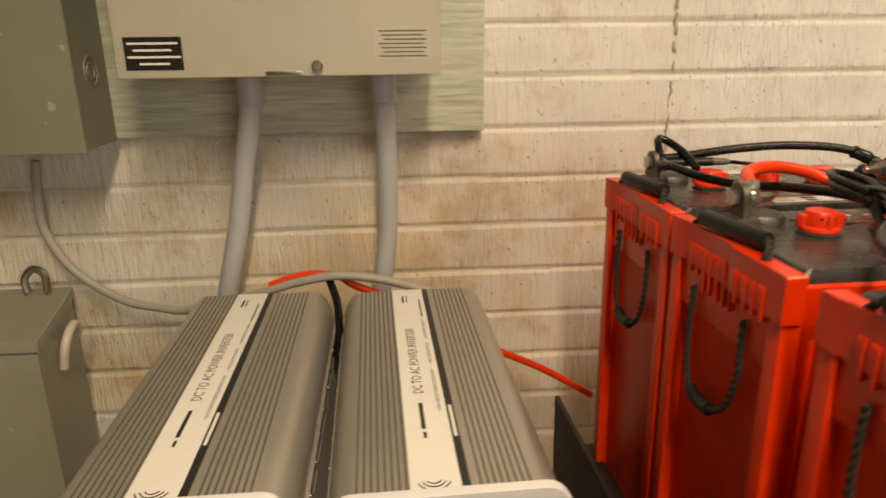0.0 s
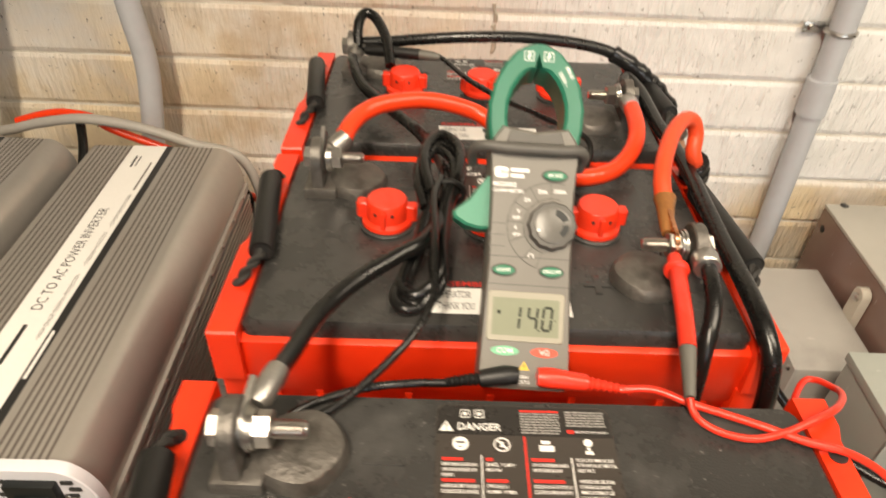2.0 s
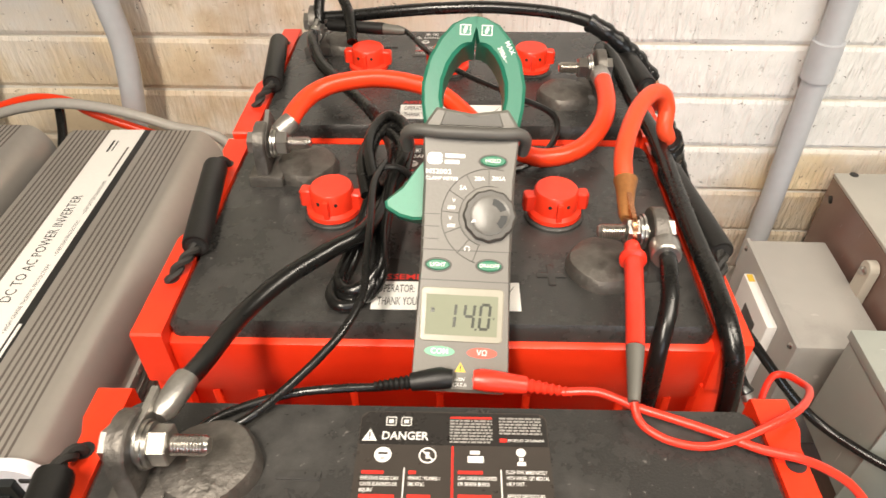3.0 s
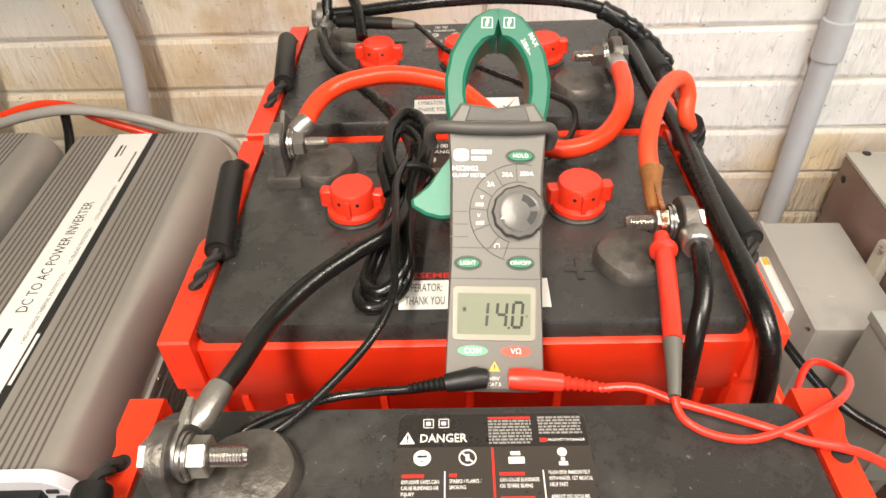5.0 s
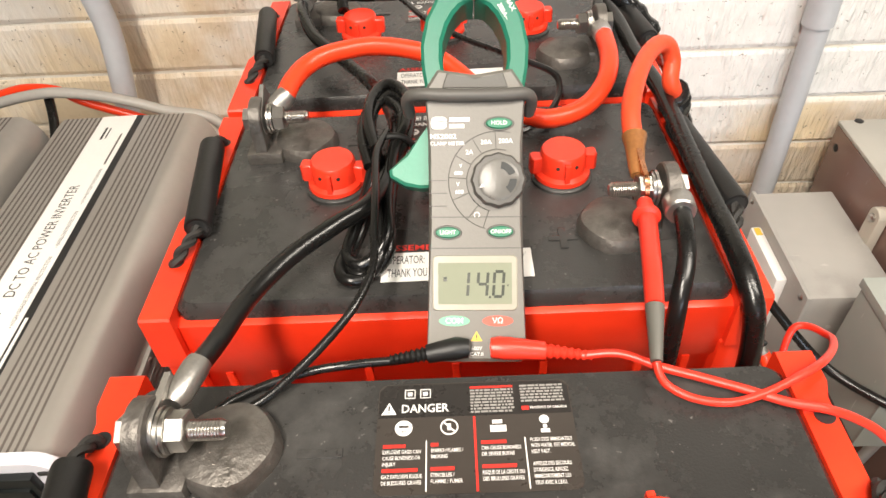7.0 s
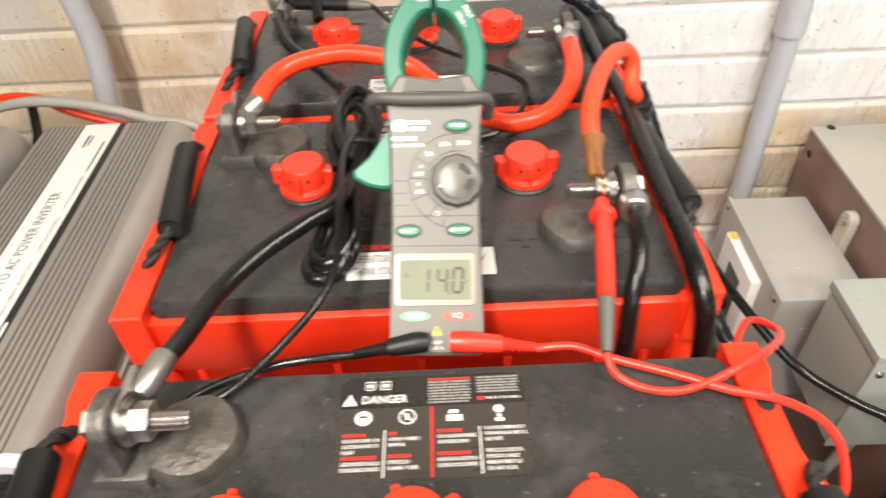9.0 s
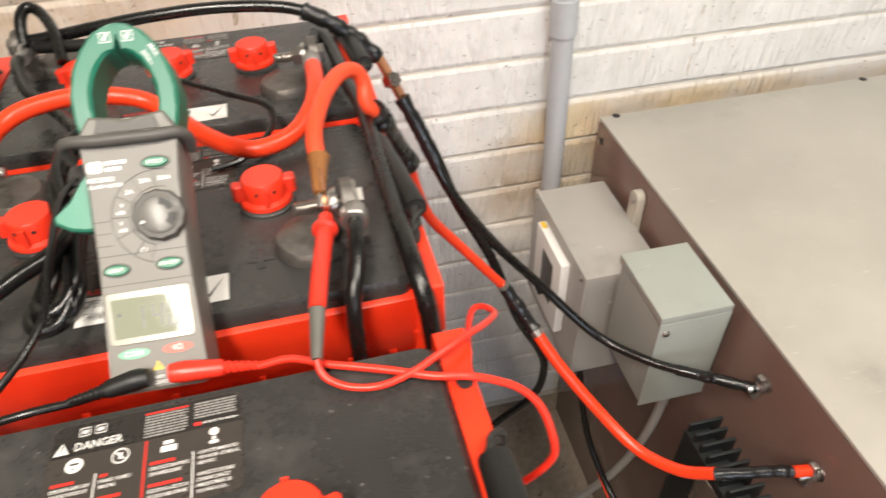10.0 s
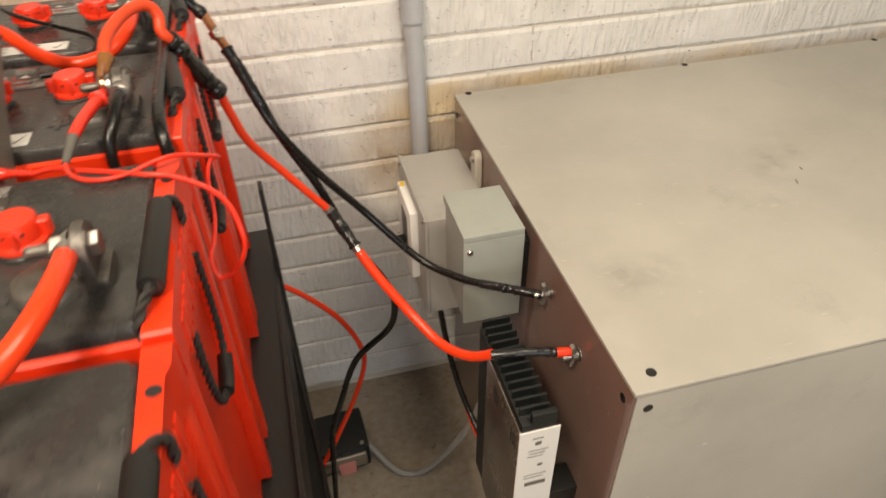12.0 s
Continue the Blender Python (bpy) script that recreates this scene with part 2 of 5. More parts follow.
# painted shade of the inverter grooves; also colours small print and scuffs
M_GROOVESHADE_MARKS = plain("groove_shade_and_dark_marks", (0.15, 0.13, 0.115), 0.5, 0.3, vary=0.1)
M_VENT = plain("pale_enamelled_vent_plate", (0.70, 0.70, 0.74), 0.4, vary=0.05)
M_BLACK = plain("satin_black_plastic", (0.004, 0.006, 0.006), 0.5, vary=0.2, relief=0.1)
M_BLACKSTEEL = plain("black_painted_steel", (0.012, 0.0115, 0.011), 0.45, vary=0.3, scale=40, relief=0.15)
M_WHITE = plain("white_printed_film", (0.80, 0.79, 0.76), 0.35, vary=0.04, relief=0.02)
M_INK = plain("black_ink", (0.02, 0.02, 0.02), 0.4, vary=0.05, relief=0)
M_WHITEINK = plain("white_ink", (0.80, 0.79, 0.77), 0.45, vary=0.03, relief=0)
M_FINEINK = plain("grey_fine_print", (0.30, 0.29, 0.275), 0.45, vary=0.05, relief=0)
M_REDINK = plain("red_ink", (0.62, 0.03, 0.02), 0.45, vary=0.05, relief=0)
M_LABEL = plain("black_gloss_label", (0.020, 0.018, 0.017), 0.28, vary=0.15, relief=0.03)
M_LABEL2 = plain("dark_brown_label", (0.045, 0.038, 0.033), 0.3, vary=0.1, relief=0.03)
M_CREAM = cream_sheet("cream_cabinet_enamel", (0.44, 0.422, 0.375), 0.30, ((1.36, 0.58, 0.045), (1.41, 0.58, 0.035), (1.34, 0.54, 0.045), (1.01, 0.38, 0.050), (1.06, 0.38, 0.040)))
# beige enamel darkened and reddened: shade and the batteries' reflection put into the colour
M_SIDE = cream_sheet("shaded_reddened_beige_enamel", (0.205, 0.128, 0.105), 0.13)
M_PANEL = cream_sheet("warm_grey_panel_enamel", (0.53, 0.495, 0.42), 0.38)
M_GREEN = cream_sheet("grey_green_box_enamel", (0.255, 0.255, 0.195), 0.40)
M_GREY = cream_sheet("grey_box_enamel", (0.40, 0.385, 0.36), 0.42)
M_BLUEGREY = cream_sheet("sage_grey_box_enamel", (0.36, 0.385, 0.35), 0.36)
M_PVC = plain("grey_pvc_conduit", (0.47, 0.485, 0.51), 0.42, vary=0.08, scale=20, relief=0.05)
M_GREYCABLE = plain("grey_cable_jacket", (0.36, 0.34, 0.31), 0.45, vary=0.1, scale=40)
M_METER = plain("grey_meter_plastic", (0.155, 0.145, 0.128), 0.44, vary=0.06, scale=150, relief=0.12)
M_DIAL = plain("worn_grey_dial_plastic", (0.13, 0.124, 0.112), 0.30, vary=0.12, scale=150, relief=0.1)
M_METERDARK = plain("dark_grey_meter_rubber", (0.085, 0.080, 0.072), 0.5, vary=0.08, scale=150, relief=0.15)
M_JAW = plain("green_meter_plastic", (0.016, 0.155, 0.095), 0.40, vary=0.08, scale=120, relief=0.1)
M_TRIGGER = plain("pale_green_trigger", (0.035, 0.215, 0.135), 0.42, vary=0.1, scale=120)
M_KEYGREEN = plain("green_key_rubber", (0.02, 0.17, 0.09), 0.4, vary=0.05)
M_KEYPALE = plain("pale_green_print", (0.16, 0.45, 0.27), 0.4, vary=0.05)
M_KEYRED = plain("salmon_red_print", (0.62, 0.085, 0.05), 0.4, vary=0.05)
M_LCD = plain("lcd_glass", (0.255, 0.27, 0.20), 0.05, vary=0.04, relief=0, rough_vary=0.01)
M_BEZEL = plain("pale_lcd_bezel", (0.36, 0.343, 0.283), 0.22, vary=0.06, relief=0)
M_LCDINK = plain("lcd_segment", (0.02, 0.025, 0.015), 0.3, vary=0.05, relief=0)
M_YELLOW = plain("yellow_print", (0.72, 0.48, 0.05), 0.45, vary=0.1)
M_PINK = plain("pink_label", (0.62, 0.24, 0.20), 0.5, vary=0.1)
M_GREYTIP = plain("grey_probe_handle", (0.12, 0.115, 0.10), 0.45, vary=0.06)
M_PLASTER = plain("dull_plaster", (0.21, 0.19, 0.165), 0.8, vary=0.08, scale=14, relief=0.2)
M_CEIL = plain("dull_ceiling_board", (0.21, 0.19, 0.165), 0.85, vary=0.05, scale=10, relief=0.15)
M_COPPERSIDE = plain("bare_steel_cover", (0.42, 0.36, 0.32), 0.26, 0.9, vary=0.08, scale=40, relief=0.05)
M_CRUMB = plain("crumbled_grey_mortar", (0.46, 0.41, 0.34), 0.9, vary=0.6, scale=260, relief=0.9)

# ---- builders ----


class Mesh:
    """Collects vertices and faces of one part."""

    def __init__(self):
        self.v, self.f = [], []

    def add(self, verts, faces):
        n = len(self.v)
        self.v += [tuple(p) for p in verts]
        self.f += [tuple(i + n for i in q) for q in faces]
        return self

    def box(self, x0, x1, y0, y1, z0, z1, c=0.0, m=None):
        """A box with chamfered edges of width c."""
        if c <= 0:
            vs = [(x, y, z) for x in (x0, x1) for y in (y0, y1) for z in (z0, z1)]
            fs = [(0, 1, 3, 2), (4, 6, 7, 5), (0, 4, 5, 1), (2, 3, 7, 6), (0, 2, 6, 4), (1, 5, 7, 3)]
        else:
            bm = bmesh.new()
            bmesh.ops.create_cube(bm, size=1)
            for q in bm.verts:
                q.co = Vector(((x0 + x1) / 2 + q.co.x * (x1 - x0), (y0 + y1) / 2 + q.co.y * (y1 - y0), (z0 + z1) / 2 + q.co.z * (z1 - z0)))
            bmesh.ops.bevel(bm, geom=bm.edges[:], offset=c, segments=2, profile=0.6, affect="EDGES")
            bm.verts.index_update()
            vs, fs = [q.co.copy() for q in bm.verts], [tuple(w.index for w in q.verts) for q in bm.faces]
            bm.free()
        if m is not None:
            vs = [m @ Vector(p) for p in vs]
        return self.add(vs, fs)

    def tube(self, pts, r, n=12, smooth=8, caps=True):
        """A round tube along a soft curve through pts; r is one radius or one for each point."""
        pts = [Vector(p) for p in pts]
        rs = [r] * len(pts) if isinstance(r, (int, float)) else list(r)
        if smooth > 1 and len(pts) > 2:
            out, ro = [], []
            for i in range(len(pts) - 1):
                a, b, c, d = pts[max(i - 1, 0)], pts[i], pts[i + 1], pts[min(i + 2, len(pts) - 1)]
                for s in range(smooth):
                    t = s / smooth
                    out.append(0.5 * ((2 * b) + (c - a) * t + (2 * a - 5 * b + 4 * c - d) * t * t + (3 * b - a - 3 * c + d) * t ** 3))
                    ro.append(rs[i] + (rs[i + 1] - rs[i]) * t)
            pts, rs = out + [pts[-1]], ro + [rs[-1]]
        side = None
        vs, fs = [], []
        for i, p in enumerate(pts):
            d = (pts[min(i + 1, len(pts) - 1)] - pts[max(i - 1, 0)]).normalized()
            if side is None:
                side = d.orthogonal().normalized()
            side = (side - d * side.dot(d)).normalized()
            up = d.cross(side)
            for j in range(n):
                a = 2 * math.pi * j / n
                vs.append(p + (side * math.cos(a) + up * math.sin(a)) * rs[i])
        for i in range(len(pts) - 1):
            for j in range(n):
                k = (j + 1) % n
                fs.append((i * n + j, i * n + k, (i + 1) * n + k, (i + 1) * n + j))
        if caps:
            fs.append(tuple(range(n - 1, -1, -1)))
            fs.append(tuple(range((len(pts) - 1) * n, len(pts) * n)))
        return self.add(vs, fs)

    def lathe(self, profile, m=None, n=24, scallop=0.0, lobes=0):
        """Turned about z; profile of (radius, height) from bottom to top, closed at both ends."""
        vs, fs = [], []
        for r, h in profile:
            for j in range(n):
                a = 2 * math.pi * j / n
                q = r * (1 + scallop * math.cos(lobes * a)) if lobes else r
                vs.append(Vector((q * math.cos(a), q * math.sin(a), h)))
        for i in range(len(profile) - 1):
            for j in range(n):
                k = (j + 1) % n
                fs.append((i * n + j, i * n + k, (i + 1) * n + k, (i + 1) * n + j))
        fs.append(tuple(range(n - 1, -1, -1)))
        fs.append(tuple(range((len(profile) - 1) * n, len(profile) * n)))
        if m is not None:
            vs = [m @ p for p in vs]
        return self.add(vs, fs)

    def slab(self, outline, h0, h1, m=None, inset=0.0):
        """A plate with a drawn outline (x, y), between the heights h0 and h1, its top edge drawn in by inset."""
        n = len(outline)
        cx, cy = sum(p[0] for p in outline) / n, sum(p[1] for p in outline) / n
        rows = [(h0, 0.0), (h1 - inset, 0.0), (h1, inset)] if inset else [(h0, 0.0), (h1, 0.0)]
        vs = []
        for h, s in rows:
            for x, y in outline:
                d = math.hypot(x - cx, y - cy) or 1
                vs.append(Vector((x - (x - cx) / d * s, y - (y - cy) / d * s, h)))
        fs = [tuple(range(n - 1, -1, -1)), tuple(range((len(rows) - 1) * n, len(rows) * n))]
        for i in range(len(rows) - 1):
            for j in range(n):
                k = (j + 1) % n
                fs.append((i * n + j, i * n + k, (i + 1) * n + k, (i + 1) * n + j))
        if m is not None:
            vs = [m @ p for p in vs]
        return self.add(vs, fs)


def finish(name, mesh, material, angle=38):
    me = bpy.data.meshes.new(name)
    me.from_pydata([tuple(p) for p in mesh.v], [], mesh.f)
    me.validate()
    me.shade_smooth()
    me.set_sharp_from_angle(angle=radians(angle))
    me.materials.append(material)
    return me


def part(name, mesh, material, parent=None, label=""):
    """Links a Mesh, or finished mesh data, as one object under a thing or part."""
    ob = new(name, mesh if isinstance(mesh, bpy.types.Mesh) else finish(name, mesh, material))
    if parent is not None:
        ob.parent = parent
    return tagged(ob, label)


def thing(name, label, category, group="", kind="", at=None):
    ob = new(name)
    ob.empty_display_size = 0.02
    if at is not None:
        ob.matrix_world = at
    return tagged(ob, label, category, group, kind)


def rounded(w, d, r, n=5):
    """Outline of a rounded rectangle about the origin."""
    out = []
    for sx, sy, a0 in ((1, 1, 0), (-1, 1, 90), (-1, -1, 180), (1, -1, 270)):
        for i in range(n + 1):
            a = radians(a0 + 90 * i / n)
            out.append((sx * (w / 2 - r) + r * math.cos(a), sy * (d / 2 - r) + r * math.sin(a)))
    return out


_words = {}


def words(body, size, m, material, parent, name="lettering", width=None, bold=0.0):
    """Lettering as a thin mesh in the plane of m, its middle at m's origin; width squeezes it to that length."""
    key = (body, bold)
    if key not in _words:
        cu = bpy.data.curves.new("lettering", "FONT")
        cu.body, cu.size, cu.align_x, cu.align_y, cu.extrude, cu.resolution_u, cu.offset = body, 1.0, "CENTER", "CENTER", 0.004, 2, bold
        ob = bpy.data.objects.new("lettering", cu)
        me = bpy.data.meshes.new_from_object(ob)
        bpy.data.objects.remove(ob)
        xs = [q.co.x for q in me.vertices]
        _words[key] = ([q.co.copy() for q in me.vertices], [tuple(q.vertices) for q in me.polygons], max(xs) - min(xs))
    vs, fs, wide = _words[key]
    sx = size if width is None else width / wide
    mesh = Mesh().add([m @ Vector((p.x * sx, p.y * size, p.z * size * 0.5)) for p in vs], fs)
    return part(name, mesh, material, parent)


def bars(rows, m, material, parent, name="print_block", h=0.0001):
    """Bars (x0, x1, y, height) that stand for print too small to read, in the plane of m."""
    mesh = Mesh()
    for x0, x1, y, t in rows:
        mesh.box(x0, x1, y - t / 2, y + t / 2, 0, h, 0, m)
    return part(name, mesh, material, parent)


def hexagon(r):
    return [(r * math.cos(radians(60 * i + 30)), r * math.sin(radians(60 * i + 30))) for i in range(6)]


def along(p, q):
    """A frame at p whose z points to q."""
    d = (Vector(q) - Vector(p))
    return Matrix.Translation(p) @ d.to_track_quat("Z", "Y").to_matrix().to_4x4()


def rope(mesh, pts, r=0.0026, turns=60):
    """Two strands twisted round a soft curve."""
    guide = Mesh().tube(pts, 0.0001, 3, 14, False)
    mid = [sum((Vector(guide.v[i * 3 + j]) for j in range(3)), Vector()) / 3 for i in range(len(guide.v) // 3)]
    dist = 0.0
    strands = [[], []]
    side = None
    for i, p in enumerate(mid):
        d = (mid[min(i + 1, len(mid) - 1)] - mid[max(i - 1, 0)]).normalized()
        side = d.orthogonal().normalized() if side is None else (side - d * side.dot(d)).normalized()
        up = d.cross(side)
        dist += (p - mid[i - 1]).length if i else 0
        for s in (0, 1):
            a = dist * turns * 2 * math.pi + s * math.pi
            strands[s].append(p + (side * math.cos(a) + up * math.sin(a)) * r * 0.62)
    for s in strands:
        mesh.tube(s, r * 0.75, 6, 1)
    return mesh


# ---- setting ----
part("floor", Mesh().box(WEST_X, EAST_X, SOUTH_Y, WALL_Y + 0.2, FLOOR_Z - 0.1, FLOOR_Z), M_CONCRETE)
tagged(bpy.data.objects["floor"], "worn stained grey-brown concrete floor", "floor", kind="structure")
tagged(part("ceiling", Mesh().box(WEST_X, EAST_X, SOUTH_Y, WALL_Y + 0.2, CEIL_Z, CEIL_Z + 0.1), M_CEIL), "plain dull ceiling", "ceiling", kind="structure")
tagged(part("wall_west", Mesh().box(WEST_X - 0.15, WEST_X, SOUTH_Y, WALL_Y + 0.2, FLOOR_Z, CEIL_Z), M_PLASTER), "plain dull plaster side wall", "wall", kind="structure")
tagged(part("wall_east", Mesh().box(EAST_X, EAST_X + 0.15, SOUTH_Y, WALL_Y + 0.2, FLOOR_Z, CEIL_Z), M_PLASTER), "plain dull plaster side wall", "wall", kind="structure")
south = Mesh()
WX0, WX1, WZ0, WZ1 = 0.5, 2.1, 0.75, 1.95
south.box(WEST_X, WX0, SOUTH_Y - 0.15, SOUTH_Y, FLOOR_Z, CEIL_Z).box(WX1, EAST_X, SOUTH_Y - 0.15, SOUTH_Y, FLOOR_Z, CEIL_Z)
south.box(WX0, WX1, SOUTH_Y - 0.15, SOUTH_Y, FLOOR_Z, WZ0).box(WX0, WX1, SOUTH_Y - 0.15, SOUTH_Y, WZ1, CEIL_Z)
tagged(part("wall_south", south, M_PLASTER), "plain dull plaster wall with a window opening", "wall", kind="structure")
for x, y, turn in ((1.30, -0.10, 0), (0.105, -0.75, 90)):
    lamp = thing("ceiling_light", "white fluorescent fitting fixed to the ceiling", "lamp", "ceiling lights", at=pose(x, y, CEIL_Z, 0, 0, turn))
    part("body", Mesh().box(-0.63, 0.63, -0.10, 0.10, -0.055, 0, 0.006), M_WHITE, lamp)

wall = part("wall_north", Mesh().box(WEST_X, EAST_X, WALL_Y + 0.0035, WALL_Y + 0.2, FLOOR_Z, CEIL_Z), M_MORTAR)
tagged(wall, "cream-painted brick wall with combed faces and yellowed patches", "wall", kind="structure")
COURSE, LENGTH, JOINT, LINE = 0.0797, 0.2370, 0.0045, 0.7655


def brick_mesh(w, seed):
    rnd = random.Random(seed)
    hx, hz, c = w / 2, (COURSE - JOINT) / 2, 0.0055
    j = lambda s=0.0009: rnd.uniform(-s, s)
    ring = lambda y, s: [(sx * hx, y + j(0.0006), sz * (hz - s) + j()) for sx, sz in ((-1, -1), (1, -1), (1, 1), (-1, 1))]
    vs = ring(0.010, 0) + ring(0.0026, 0) + ring(0.0, c)
    fs = [(8, 9, 10, 11)]
    for a in (0, 4):
        fs += [(a + i, a + (i + 1) % 4, a + 4 + (i + 1) % 4, a + 4 + i) for i in range(4)]
    return finish("brick", Mesh().add(vs, fs), M_BRICK, 8)


BRICKS = [brick_mesh(LENGTH, s) for s in range(6)]


def bricks():
    rnd = random.Random(4)
    for k in range(-10, 11):
        z = LINE + (k + 0.5) * COURSE
        shift = (0.5 if k % 2 else 0.0) + rnd.uniform(-0.06, 0.06)
        for i in range(-5, 9):
            x = (i + shift) * LENGTH + 0.12
            if not -1.05 < x < 2.15:
                continue
            b = new("brick", rnd.choice(BRICKS))
            b.parent = wall
            b.matrix_world = pose(x, WALL_Y + rnd.uniform(-0.0003, 0.0003), z, rnd.uniform(-0.5, 0.5), 0, 0)


# the crumbling vertical joint and a second hairline one
for x, w, z0 in ((0.413, 0.0075, 0.95), (1.10, 0.0035, 0.78)):
    rnd = random.Random(int(x * 100))
    seam, z = Mesh(), z0
    while z < 1.6:
        n = rnd.randint(3, 6)
        seam.tube([(x + rnd.uniform(-0.0022, 0.0022), WALL_Y + 0.0005, z + 0.008 * i) for i in range(n)], [w * rnd.uniform(0.2, 0.55) for _ in range(n)], 6, 2)
        z += 0.008 * n + rnd.uniform(-0.004, 0.012)
    tagged(part("trim", seam, M_CRUMB), "crumbled vertical mortar joint in the brick wall", "mortar joint", kind="structure")

# ---- wall equipment, west part ----
board = tagged(part("plywood_board", Mesh().box(-1.0, 0.1095, 0.936, 0.9605, 1.085, 1.95, 0.002), M_PLY),
               "weathered grey-green plywood backboard on the brick wall", "board")

panel = thing("breaker_panel", "warm grey steel electrical panel on the plywood board", "panel", at=pose(-0.1665, 0.769, 1.178))
PW = 0.1985
part("body", Mesh().box(-PW + 0.004, PW - 0.004, 0.012, 0.166, 0.004, 0.62, 0.003), M_PANEL, panel)
part("cover", Mesh().box(-PW, PW, 0, 0.012, 0, 0.62, 0.0035), M_PANEL, panel)
part("latch_slot", Mesh().box(-0.02, 0.025, -0.0012, 0.004, 0.002, 0.007, 0.0008), M_ZINC, panel, "small steel latch edge")
part("knob", Mesh().lathe([(0.0055, 0), (0.007, 0.003), (0.007, 0.007), (0.005, 0.009)], pose(0.0445, 0.0, 0.013, 90), 16), M_ZINC, panel, "small zinc screw knob")
lab = part("warning_label", Mesh().box(-0.1865, -0.1175, -0.0006, 0, 0.010, 0.049), M_LABEL, panel, "black warning label with white print")
bars([(-0.030, 0.030, 0.012, 0.0026), (-0.024, 0.022, 0.004, 0.0026), (-0.031, 0.032, -0.004, 0.0026), (-0.018, 0.018, -0.012, 0.0026)],
     pose(-0.152, -0.0007, 0.0295, 90), M_WHITEINK, lab)
lab = part("data_label", Mesh().box(0.115, 0.187, -0.0004, 0, 0.018, 0.058), M_PANEL, panel, "pale silver data label with faint grey print")
bars([(-0.030 + 0.003 * (i % 3), 0.030 - 0.004 * (i % 2), 0.015 - 0.005 * i, 0.0018) for i in range(7)], pose(0.151, -0.0005, 0.038, 90), M_GROOVESHADE_MARKS, lab)


def steel_box(name, label, x0, x1, y0, y1, z0, z1, mat):
    th = thing(name, label, "electrical box", at=pose((x0 + x1) / 2, (y0 + y1) / 2, z0))
    w, d, h = (x1 - x0) / 2, (y1 - y0) / 2, z1 - z0
    part("body", Mesh().box(-w + 0.002, w - 0.002, -d + 0.012, d, 0.002, h, 0.002), mat, th)
    part("cover", Mesh().box(-w, w, -d, -d + 0.012, 0, h, 0.0025), mat, th)
    return th


box1 = steel_box("junction_box", "large grey-green steel box on the plywood board", -0.86, -0.440, 0.822, 0.9355, 1.080, 1.60, M_GREEN)
for r in (0.020, 0.011):
    ring = [(0.2088, r * math.cos(a), 0.105 + r * math.sin(a)) for a in [2 * math.pi * i / 24 for i in range(25)]]
    part("knockout", Mesh().tube(ring, 0.0013, 6, 1), M_GREEN, box1)

# ---- disconnect box below it, standing off the wall ----
B2X, B2Z = -0.517, 0.848
disc = thing("disconnect_box", "grey-green steel disconnect box with a hook lever", "electrical box", at=pose(B2X, 0.94, B2Z))
part("body", Mesh().slab([(-0.036, 0), (-0.42, 0), (-0.42, -0.203), (0.008, -0.203)], -0.55, -0.001, pose(0, 0, 0), 0.002), M_GREEN, disc)
part("lid", Mesh().slab([(-0.033, 0.003), (-0.42, 0.003), (-0.42, -0.206), (0.012, -0.206)], -0.014, 0.002, pose(0, 0, 0), 0.002), M_GREEN, disc)
hook = [(0.000, -0.13, -0.075), (0.006, -0.13, -0.045), (0.007, -0.115, -0.028), (0.004, -0.09, -0.024), (0.000, -0.072, -0.036), (-0.006, -0.068, -0.050)]
part("lever", Mesh().tube(hook, 0.0065, 10, 6), M_PANEL, disc, "pale hooked lever")
part("hasp_bolt", Mesh().tube([(-0.085, -0.03, 0.008), (-0.085, -0.03, 0.03), (-0.070, -0.03, 0.045), (-0.055, -0.03, 0.035), (-0.055, -0.03, 0.008)], 0.006, 8, 5), M_ZINC, disc, "bright zinc hasp loop")

# ---- conduits ----


def conduit(label, pts, r, couplings=(), clips=()):
    th = thing("conduit", label, "conduit")
    part("pipe", Mesh().tube(pts, r, 20, 8), M_PVC, th)
    for a, b in couplings:
        part("coupling", Mesh().lathe([(r + 0.0005, 0), (r + 0.0035, 0.001), (r + 0.0035, (Vector(b) - Vector(a)).length - 0.001), (r + 0.0005, (Vector(b) - Vector(a)).length)], along(a, b), 24), M_PVC, th)
    for c in clips:
        x, y, z = c
        band = [(x + (r + 0.002) * math.sin(a), y - (r + 0.002) * math.cos(a), z) for a in [radians(-110 + 20 * i) for i in range(12)]]
        cl = part("clip", Mesh().tube(band, 0.0035, 8, 1).box(x - r - 0.028, x - r, y + 0.010, y + 0.014, z - 0.007, z + 0.007, 0.002), M_ZINC, th, "galvanised strap clip")
        part("screw", Mesh().lathe([(0.005, 0), (0.005, 0.002), (0.003, 0.004)], along((x - r - 0.018, y + 0.010, z), (x - r - 0.018, y - 1, z)), 10), M_ZINC, cl)
    return th


conduit("grey plastic conduit bending down from the panel", [(-0.226, 0.86, 1.19), (-0.2265, 0.86, 1.145), (-0.237, 0.872, 1.09), (-0.249, 0.880, 1.043), (-0.268, 0.890, 0.955), (-0.292, 0.895, 0.865), (-0.315, 0.900, 0.77)], 0.0150,
        [((-0.226, 0.86, 1.136), (-0.226, 0.86, 1.176))])
